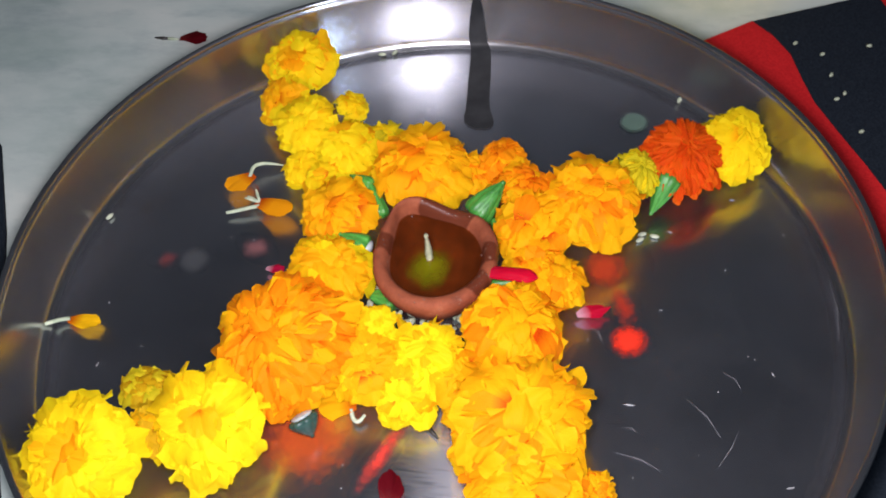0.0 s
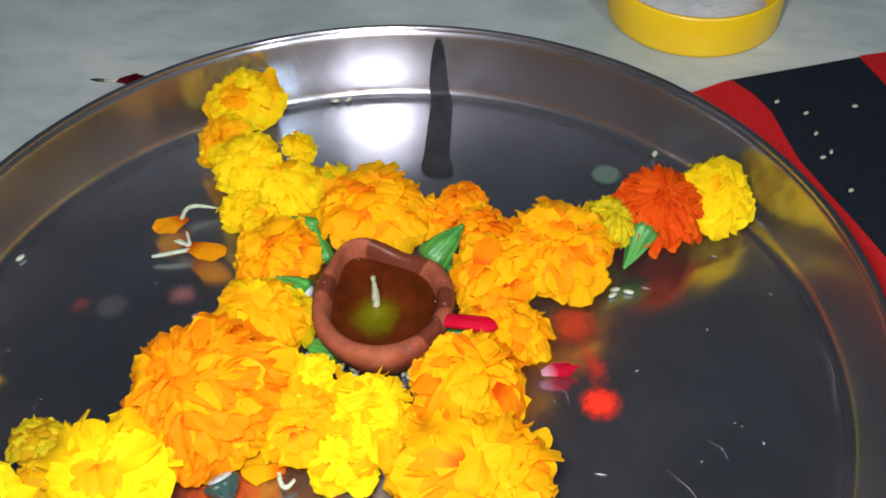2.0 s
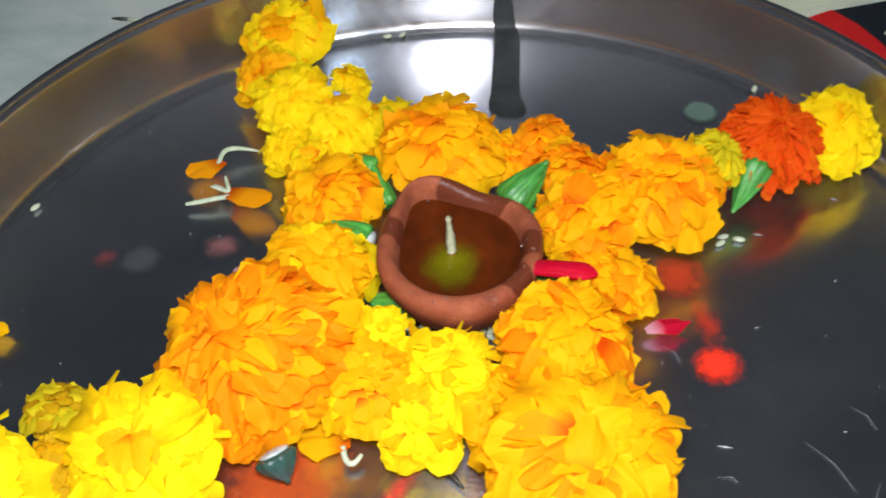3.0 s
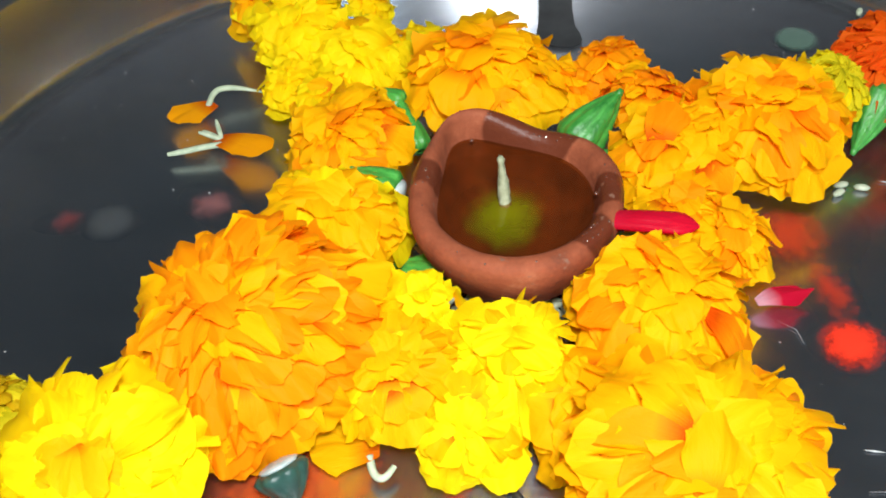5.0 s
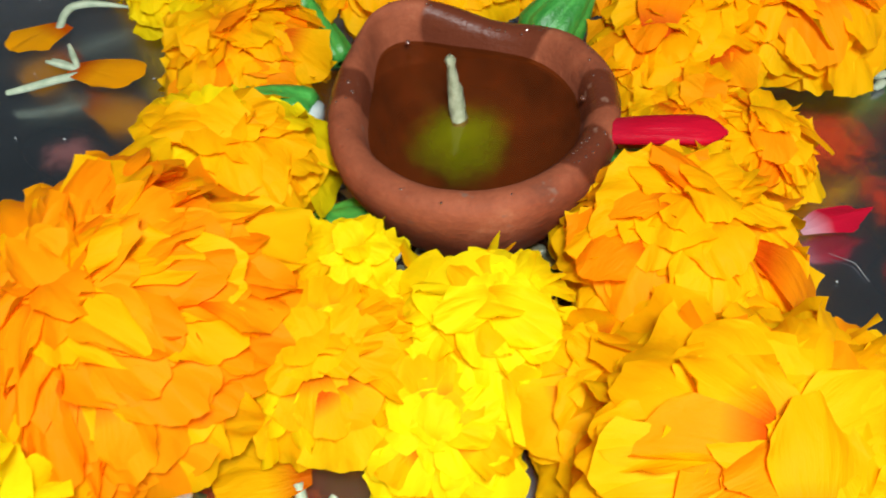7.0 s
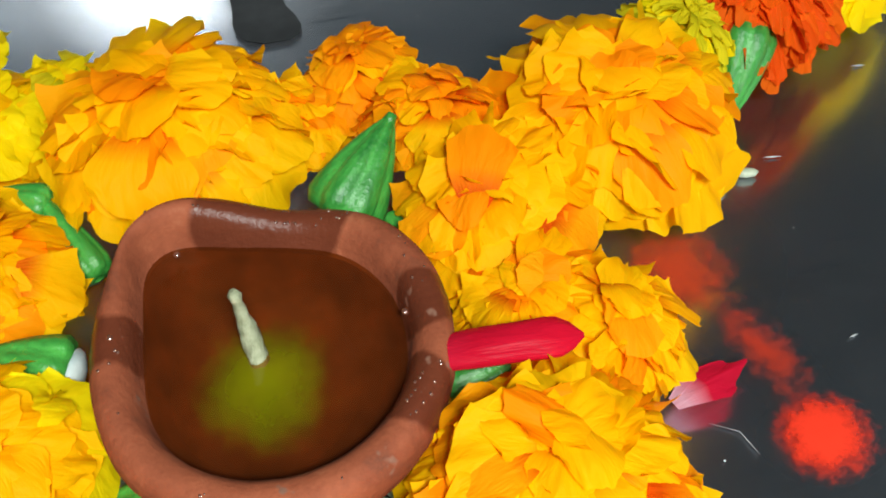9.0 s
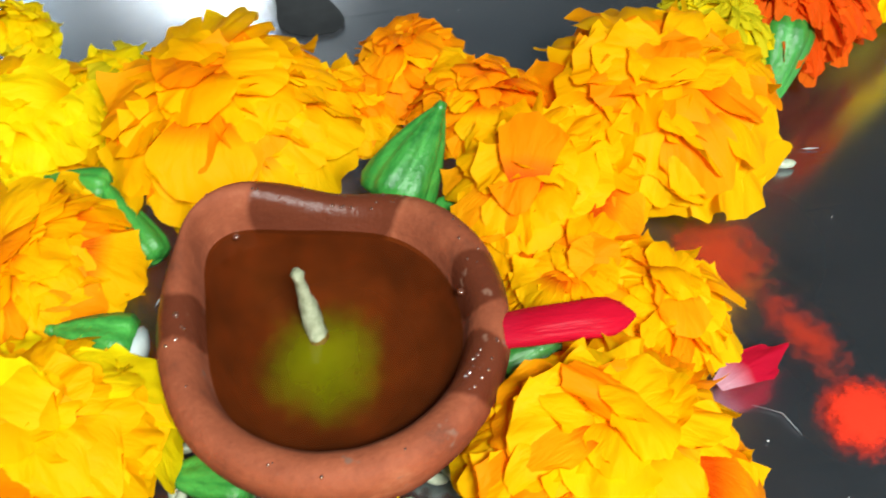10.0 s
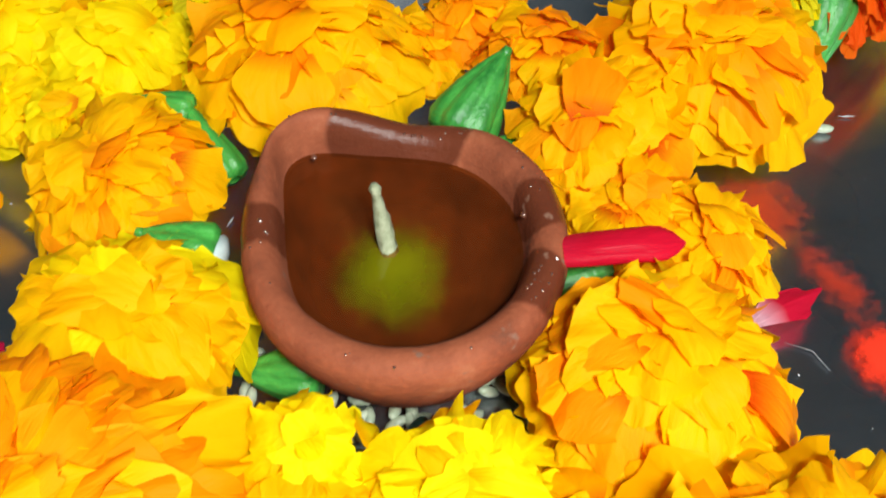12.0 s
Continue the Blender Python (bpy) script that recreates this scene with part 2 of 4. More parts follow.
# ---- mesh helpers ----
def mesh_of(name, verts, faces, mat, smooth=True, uvs=None):
    me = bpy.data.meshes.new(name)
    me.from_pydata([tuple(v) for v in verts], [], faces)
    me.materials.append(mat)
    if uvs is not None:
        layer = me.uv_layers.new(name="UVMap")
        for loop in me.loops:
            layer.data[loop.index].uv = uvs[loop.vertex_index]
    if smooth:
        me.shade_smooth()
    me.update()
    return me


def part(name, data, parent, m=None, label=""):
    ob = new(name, data)
    ob.parent = parent
    if m is not None:
        ob.matrix_basis = m
    if label:
        ob["label"] = label
    return ob


def lathe(name, profile, mat, steps=96, shape=None, closed=False):
    """Turns (radius, height) pairs round z; shape(angle, i) scales the radius."""
    verts, faces, n = [], [], len(profile)
    for a in range(steps):
        th = 2 * math.pi * a / steps
        for i, (r, z) in enumerate(profile):
            k = shape(th, i) if shape else 1.0
            verts.append((r * k * math.cos(th), r * k * math.sin(th), z))
    for a in range(steps):
        b = (a + 1) % steps
        for i in range(n if closed else n - 1):
            j = (i + 1) % n
            faces.append((a * n + i, b * n + i, b * n + j, a * n + j))
    return mesh_of(name, verts, faces, mat)


def slab(name, outline, low, high, mat):
    """A flat piece with thickness from an outline in the plan."""
    n = len(outline)
    verts = [(x, y, high) for x, y in outline] + [(x, y, low) for x, y in outline]
    faces = [tuple(range(n)), tuple(range(2 * n - 1, n - 1, -1))] + [(i, i + n, (i + 1) % n + n, (i + 1) % n) for i in range(n)]
    return mesh_of(name, verts, faces, mat, smooth=False)


def tube(name, points, radii, mat, sides=8, wobble=0.0, seed=0, rounds=0):
    """A round stalk through points, closed at both ends; rounds: how often its bends are smoothed."""
    rnd = random.Random(seed)
    pts, radii = [Vector(p) for p in points], list(radii)
    for _ in range(rounds):
        p2, r2 = [pts[0]], [radii[0]]
        for p, q, a, b in zip(pts, pts[1:], radii, radii[1:]):
            p2 += [p.lerp(q, 0.25), p.lerp(q, 0.75)]
            r2 += [a * 0.75 + b * 0.25, a * 0.25 + b * 0.75]
        pts, radii = p2 + [pts[-1]], r2 + [radii[-1]]
    verts, faces = [], []
    for i, p in enumerate(pts):
        d = (pts[min(i + 1, len(pts) - 1)] - pts[max(i - 1, 0)]).normalized()
        s = d.cross(Vector((0.13, 0.31, 1))).normalized()
        t = d.cross(s)
        for k in range(sides):
            a = 2 * math.pi * k / sides
            r = radii[i] * (1 + wobble * rnd.uniform(-1, 1))
            verts.append(p + r * (math.cos(a) * s + math.sin(a) * t))
    for i in range(len(pts) - 1):
        for k in range(sides):
            j = (k + 1) % sides
            faces.append((i * sides + k, i * sides + j, (i + 1) * sides + j, (i + 1) * sides + k))
    faces.append(tuple(range(sides - 1, -1, -1)))
    e = (len(pts) - 1) * sides
    faces.append(tuple(range(e, e + sides)))
    return mesh_of(name, verts, faces, mat)


def blob(name, radii, mat, seed=0, rough=0.0, rings=8, sides=14):
    rnd = random.Random(seed)
    verts, faces = [(0, 0, radii[2])], []
    for i in range(1, rings):
        a = math.pi * i / rings
        for k in range(sides):
            b = 2 * math.pi * k / sides
            q = 1 + rough * rnd.uniform(-1, 1)
            verts.append((q * radii[0] * math.sin(a) * math.cos(b), q * radii[1] * math.sin(a) * math.sin(b), q * radii[2] * math.cos(a)))
    verts.append((0, 0, -radii[2]))
    for k in range(sides):
        j = (k + 1) % sides
        faces.append((0, 1 + k, 1 + j))
        for i in range(rings - 2):
            faces.append((1 + i * sides + k, 1 + (i + 1) * sides + k, 1 + (i + 1) * sides + j, 1 + i * sides + j))
        faces.append((1 + (rings - 2) * sides + k, len(verts) - 1, 1 + (rings - 2) * sides + j))
    return mesh_of(name, verts, faces, mat, uvs=[(0.5, 0.8)] * len(verts))


def frame_on(origin, along, up):
    """A pose at origin with y along a direction and z near up."""
    y = Vector(along).normalized()
    x = y.cross(Vector(up)).normalized()
    z = x.cross(y)
    m = Matrix((x, y, z)).transposed().to_4x4()
    m.translation = origin
    return m


# ---- the room ----
FLOOR = -0.006
RX0, RX1, RY0, RY1, TOP = -1.7, 1.9, -1.8, 1.9, 2.7
tagged(new("floor", slab("floor", [(RX0, RY0), (RX1, RY0), (RX1, RY1), (RX0, RY1)], FLOOR - 0.05, FLOOR, MARBLE)), "polished grey-green marble floor with cloudy veins", "floor", kind="structure")
for wall_name, (x0, y0, x1, y1) in (("wall_north", (RX0, RY1, RX1, RY1 + 0.12)), ("wall_south", (RX0, RY0 - 0.12, RX1, RY0)), ("wall_west", (RX0 - 0.12, RY0 - 0.12, RX0, RY1 + 0.12)), ("wall_east", (RX1, RY0 - 0.12, RX1 + 0.12, RY1 + 0.12))):
    tagged(new(wall_name, slab(wall_name, [(x0, y0), (x1, y0), (x1, y1), (x0, y1)], FLOOR, TOP, WALL_PAINT)), "plain blue-grey painted room wall", "wall", kind="structure")
tagged(new("ceiling", slab("ceiling", [(RX0, RY0), (RX1, RY0), (RX1, RY1), (RX0, RY1)], TOP, TOP + 0.1, CEILING_PAINT)), "plain pale ceiling in an unlit room", "ceiling", kind="structure")

# ---- cloths on the floor ----
mat_cloth = tagged(new("striped_cloth"), "dark navy cloth with red stripes spread beside the plate", "cloth")
part("cloth_body", slab("cloth_body", [(0.1210, 0.1876), (0.1560, 0.2128), (0.1923, 0.2270), (0.2284, 0.2412), (0.33, 0.275), (0.62, 0.33), (0.75, -0.55), (0.10, -0.55), (0.1156, 0.0039)], FLOOR, FLOOR + 0.003, NAVY_CLOTH), mat_cloth)
part("red_stripe", slab("red_stripe", [(0.1219, 0.1889), (0.1575, 0.2123), (0.1679, 0.2008), (0.1763, 0.1853), (0.1810, 0.1651), (0.1855, 0.1484), (0.1953, 0.1270), (0.2059, 0.1053), (0.2253, 0.0614), (0.240, 0.0), (0.232, -0.035), (0.1904, -0.0441), (0.1665, 0.0538), (0.1338, 0.1487)], FLOOR + 0.003, FLOOR + 0.0042, RED_CLOTH), mat_cloth, label="bright red woven stripe")
part("red_stripe", slab("red_stripe", [(0.2284, 0.2407), (0.33, 0.2745), (0.345, 0.23), (0.36, 0.12), (0.30, 0.125), (0.2548, 0.1764), (0.2419, 0.2063)], FLOOR + 0.003, FLOOR + 0.0042, RED_CLOTH), mat_cloth, label="bright red woven stripe")
tagged(new("dark_cloth", slab("dark_cloth", [(-0.30, 0.13), (-0.2428, 0.0933), (-0.2176, 0.0351), (-0.1710, -0.0951), (-0.1, -0.25), (-0.15, -0.5), (-0.5, -0.4)], FLOOR, FLOOR + 0.003, NAVY_CLOTH)), "dark navy cloth lying under the plate's edge", "cloth")

# ---- the plate ----
PX, PY = 0.006, 0.0003
plate = tagged(new("steel_plate"), "large round stainless steel plate with a raised rim", "plate")
plate.matrix_basis = pose(PX, PY, 0)
part("base", lathe("base", [(0.0005, -0.0005), (0.06, -0.0003), (0.12, -0.0002), (0.172, 0.0), (0.1785, 0.0), (0.1785, -0.0018), (0.0005, -0.0018)], STEEL, 160), plate)
part("wall", lathe("wall", [(0.1785, 0), (0.1806, 0.0006), (0.1820, 0.0022), (0.1828, 0.00442), (0.1836, 0.0092), (0.1846, 0.01656), (0.1858, 0.02484), (0.1868, 0.03128), (0.1876, 0.03542), (0.1888, 0.03542), (0.1882, 0.03128), (0.1872, 0.02484), (0.186, 0.01656), (0.185, 0.0092), (0.1838, 0.003), (0.1815, -0.001), (0.1785, -0.0018)], STEEL_WALL, 160), plate)
part("lip", lathe("lip", [(0.1882 + 0.0016 * math.cos(a), 0.0359 + 0.0016 * math.sin(a)) for a in [2 * math.pi * k / 10 for k in range(10)]], STEEL_WALL, 160, closed=True), plate, label="rolled steel lip")

# ---- the clay lamp ----
LX, LY = 0.0043, 0.0105


def bulge(th, centre, width):
    return math.exp(-((math.remainder(th - radians(centre), 2 * math.pi) / width) ** 2))


def rim_shape(th, inner=0.0):
    """The pinched outline of the lamp: round, with a blunt spout at the back left; the inner edge is pinched more."""
    out = 1 + 0.09 * bulge(th, 122, 0.36) - 0.095 * bulge(th, 78, 0.36) - 0.03 * bulge(th, 178, 0.4)
    inn = 1 + 0.32 * bulge(th, 128, 0.36) - 0.07 * bulge(th, 74, 0.40) - 0.04 * bulge(th, 180, 0.3)
    return out + (inn - out) * inner


def lamp_bowl(name, profile, mat):
    """Profile rows: radius, height, share of the inner outline."""
    verts, faces, steps, n = [], [], 144, len(profile)
    for a in range(steps):
        th = 2 * math.pi * a / steps
        for r, z, inner in profile:
            k = 1 + (rim_shape(th, inner) - 1) * min(1, z / 0.022)
            w = 1 + 0.010 * noise.noise(Vector((2.5 * math.cos(th), 2.5 * math.sin(th), z * 90))) + 0.004 * noise.noise(Vector((9 * math.cos(th), 9 * math.sin(th), z * 300)))
            lift = (0.0022 * bulge(th, 122, 0.5) - 0.0022 * bulge(th, 72, 0.5)) * max(0, (z - 0.012) / 0.018) if inner < 1 or z > 0.0245 else 0
            verts.append((r * k * w * math.cos(th), r * k * w * math.sin(th), z + lift))
    for a in range(steps):
        b = (a + 1) % steps
        for i in range(n - 1):
            faces.append((a * n + i, b * n + i, b * n + i + 1, a * n + i + 1))
    return mesh_of(name, verts, faces, mat)


clay_lamp = tagged(new("clay_lamp"), "small unlit terracotta oil lamp filled with brown oil", "oil lamp")
clay_lamp.matrix_basis = pose(LX, LY, 0) @ Matrix.Diagonal((0.98, 1.08, 1.0, 1.0))
bowl = part("bowl", lamp_bowl("bowl", [(0.0003, 0.001, 0), (0.014, 0.001, 0), (0.0175, 0.004, 0), (0.0225, 0.011, 0), (0.0262, 0.018, 0), (0.0280, 0.0225, 0), (0.0287, 0.0258, 0), (0.0284, 0.0284, 0.05), (0.0272, 0.0299, 0.2), (0.0255, 0.0304, 0.45), (0.0238, 0.0299, 0.7), (0.0224, 0.0284, 0.9), (0.0216, 0.0262, 1), (0.0209, 0.0235, 1)], CLAY), clay_lamp)
part("bowl_inside", lamp_bowl("bowl_inside", [(0.0209, 0.0235, 1), (0.0190, 0.018, 1), (0.0155, 0.0130, 1), (0.009, 0.0105, 1), (0.0003, 0.010, 1)], WET_CLAY), clay_lamp, label="oil-darkened inner wall")
oil_verts = [(0, 0, 0)] + [(0.0214 * rim_shape(2 * math.pi * k / 96, 1) * math.cos(2 * math.pi * k / 96), 0.0214 * rim_shape(2 * math.pi * k / 96, 1) * math.sin(2 * math.pi * k / 96), 0.0) for k in range(96)]
part("oil", mesh_of("oil", oil_verts, [(0, 1 + k, 1 + (k + 1) % 96) for k in range(96)], OIL), clay_lamp, pose(0, 0, 0.0243), "still brown lamp oil")
GHEE = cloudy("ghee_cloud", (0.36, 0.66, 0.005), (0, 0, 0), 0.0, 0.0142, 140, 0.92, squash=(1, 1, 4), speckle=0.4)
part("ghee", blob("ghee", (0.0150, 0.0150, 0.0016), GHEE, 3, 0.0, 14, 32), clay_lamp, pose(-0.0020, -0.0036, 0.0222), "soft yellow-green cloud of melting ghee")
wick_pts = [(-0.0020, -0.0022, 0.0195), (-0.0024, -0.0008, 0.0222), (-0.0027, 0.0006, 0.0248), (-0.0030, 0.0016, 0.0280), (-0.0034, 0.0026, 0.0312), (-0.0038, 0.0033, 0.0342), (-0.0041, 0.0034, 0.0362)]
part("wick", tube("wick", [tuple(Vector(a).lerp(Vector(b), f)) for a, b in zip(wick_pts, wick_pts[1:]) for f in (0, 0.5)] + [wick_pts[-1]], [0.0017, 0.0018, 0.0018, 0.0017, 0.0016, 0.0016, 0.0015, 0.00135, 0.0012, 0.0010, 0.0009, 0.0011, 0.0007], WICK, 12, 0.2, 4), clay_lamp, label="twisted unlit cotton wick")
GLASSY = plain("oil_bead", (0.10, 0.035, 0.018), (0.16, 0.05, 0.03), 300, 0.16, spec=1.0)
GLASSY.node_tree.nodes["Principled BSDF"].inputs["IOR"].default_value = 2.2
GLASSY.node_tree.nodes["Principled BSDF"].inputs["Coat Weight"].default_value = 1.0
bead_mesh = blob("oil_bead", (0.00034, 0.00034, 0.00028), GLASSY, 1, 0.0, 6, 8)
rnd = random.Random(9)
for spot, count, wide in ((20, 9, 12), (-33, 14, 12), (72, 16, 20), (178, 5, 8), (-110, 5, 60), (118, 3, 10)):
    for k in range(count):
        th = radians(spot + rnd.uniform(-wide, wide))
        q = rnd.uniform(0.1, 0.9)
        r = (0.0275 - 0.0042 * q) * rim_shape(th, 0.2 + 0.6 * q)
        lift = 0.0022 * bulge(th, 122, 0.5) - 0.0022 * bulge(th, 72, 0.5)
        part("oil_bead", bead_mesh, bowl, pose(r * math.cos(th), r * math.sin(th), 0.0301 - 0.0006 * abs(q - 0.5) + lift))


# glossy drops added to stand in for bright glints on rim and oil
glint_mesh = blob("glint_drop", (0.0006, 0.0006, 0.0005), GLASSY, 1, 0.0, 8, 10)
for x, y, z in ((-0.0135, 0.0205, 0.0262), (-0.0027, 0.0000, 0.0247), (-0.0240, 0.004, 0.0302), (0.0213, -0.0004, 0.0290)):
    part("glint_drop", glint_mesh, bowl, pose(x, y, z))


# ---- marigolds ----
def petal_mesh(mat, seed, bend=45.0, ruffle=1.0):
    """One ruffled fan-shaped petal, one unit long and wide, its root at the origin, along y, its end bent back by so many degrees."""
    rnd = random.Random(seed)
    nu, nv = 19, 9
    p1, p2, p3, p4 = (rnd.uniform(0, 6.28) for _ in range(4))
    k1, k2, k3 = rnd.uniform(3.0, 4.6), rnd.uniform(7.5, 10.5), rnd.uniform(8.0, 14.0)
    notch, cup, curl, lean = rnd.uniform(0.008, 0.022), rnd.uniform(-0.10, 0.02), rnd.uniform(-0.08, 0.08), rnd.uniform(-0.10, 0.10)
    bend = radians(bend * rnd.uniform(0.7, 1.3))
    spine, y, z = [], 0.0, 0.0
    for j in range(nv):
        v = j / (nv - 1)
        ang = bend * (v - 0.35)
        spine.append((v, y, z, ang))
        y, z = y + math.cos(ang) / (nv - 1), z - math.sin(ang) / (nv - 1)
    verts, faces, uvs = [], [], []
    for v, y, z, ang in spine:
        w = 0.34 + 0.66 * math.sin(min(1.0, v * 1.25) * math.pi / 2)
        for i in range(nu):
            u = 2 * i / (nu - 1) - 1
            back = (0.34 * abs(u) ** 2.6 + lean * u + notch * math.cos(k3 * u + p3) + 0.6 * notch * math.cos(2.3 * k3 * u + p1)) * v ** 3
            n = cup * u * u * v + ruffle * (0.050 * v ** 1.6 * math.sin(k1 * u + p1 + 1.2 * v) + 0.026 * v ** 3 * math.sin(k2 * u + p2 + 3 * v)) + 0.015 * v * math.sin(7 * v + p4) + curl * u * v
            x = 0.5 * w * u * (1 + 0.05 * math.sin(7 * v + p4)) + 0.04 * v * math.sin(4 * v + p2)
            verts.append((x, y - back * math.cos(ang) + n * math.sin(ang), z + back * math.sin(ang) + n * math.cos(ang)))
            uvs.append((0.5 + 0.5 * u, v))
    for j in range(nv - 1):
        for i in range(nu - 1):
            a = j * nu + i
            faces.append((a, a + 1, a + nu + 1, a + nu))
    return mesh_of("petal", verts, faces, mat, uvs=uvs)


FLOWER_MATS = (ORANGE, AMBER, YELLOW, LIME, OLIVE, RED)
SCALES = {m.name: [petal_mesh(m, 11 * k + 3, 62) for k in range(14)] for m in FLOWER_MATS}
PETALS = {m.name: [petal_mesh(m, 13 * k + 5, 30, 1.5) for k in range(12)] for m in FLOWER_MATS}


def calyx_part(parent, root, tip, radius, mat, name="calyx"):
    """The ribbed green cup under a flower, narrow at its root."""
    root, tip = Vector(root), Vector(tip)
    long = (tip - root).length
    prof = [(0.04, 0.0), (0.14, 0.02), (0.30, 0.12), (0.52, 0.28), (0.76, 0.50), (0.94, 0.72), (1.0, 0.86), (0.86, 0.97), (0.3, 1.0)]
    me = lathe(name, [(r * radius, z * long) for r, z in prof], mat, 42, lambda th, i: 1 + 0.16 * abs(math.cos(3.5 * th)) - 0.08)
    m = frame_on(root, tip - root, (0.1, 0.2, 1)) @ pose(0, 0, 0, -90, 0, 0)
    return part(name, me, parent, m)


def marigold(loc, radius, facing, mats, label, petals=64, flat=0.8, width=1.0, seed=0, spread=104, group="marigolds of the garland"):
    """A full marigold: petals stand out from the core and bend back over one another like scales; the outermost lie flatter."""
    rnd = random.Random(seed * 7 + 1)
    flower = tagged(new("marigold"), label, "flower", group)
    axis = Vector(facing).normalized()
    side = axis.cross(Vector((0.3, 1, 0.1))).normalized()
    turn = Matrix((side, axis.cross(side), axis)).transposed()
    m = turn.to_4x4()
    m.translation = loc
    flower.matrix_basis = m
    up = turn.inverted() @ Vector((0, 0, 1))
    part("flower_core", blob("flower_core", (0.66 * radius, 0.66 * radius, 0.62 * radius * flat), mats[0], seed, 0.1), flower)
    width *= min(1.0, (0.020 / radius) ** 0.8)
    petals = round(petals * 1.45 * max(1.0, radius / 0.021) ** 1.5)

    def dome(th, az):
        return Vector((math.sin(th) * math.cos(az), math.sin(th) * math.sin(az), math.cos(th) * flat))

    for i in range(petals):
        f = (i + 0.5) / petals
        th = radians(4 + (spread - 4) * f ** 0.6 + rnd.uniform(-9, 9))
        az = i * 2.39996 + rnd.uniform(-0.3, 0.3)
        outer = f > 0.7
        back = radians(rnd.uniform(30, 48))
        swell = noise.noise(Vector((1.6 * math.cos(az) + seed, 1.6 * math.sin(az), 1.3 * th)))
        reach = radius * (1 + 0.17 * swell) * (rnd.uniform(0.88, 1.13) if outer else rnd.uniform(0.92, 1.06))
        tip = dome(th, az) * reach
        root = dome(th - back, az + rnd.uniform(-0.25, 0.25)) * reach * rnd.uniform(0.62, 0.78)
        low = loc[2] + (turn @ tip).z
        if low < 0.004:
            tip += up * (0.004 - low)
            root += up * max(0.0, 0.008 - loc[2] - (turn @ root).z)
        nrm = dome(th - 0.5 * back, az).normalized()
        jit = 0.5 if width < 0.5 else 0.38 if outer else 0.28
        nrm += Vector((rnd.uniform(-jit, jit), rnd.uniform(-jit, jit), rnd.uniform(-jit, jit)))
        d = tip - root
        wide = radius * width * (0.52 + 0.30 * f) * rnd.uniform(0.75, 1.3)
        long = d.length * rnd.uniform(1.0, 1.15)
        mat = mats[2] if len(mats) > 2 and f < 0.1 else mats[0] if rnd.random() < 0.82 else mats[1]
        pm = frame_on(root, d, nrm) @ Matrix.Diagonal((wide, long, long * rnd.uniform(0.8, 1.05), 1))
        part("petal", rnd.choice((PETALS if outer else SCALES)[mat.name]), flower, pm)
    return flower


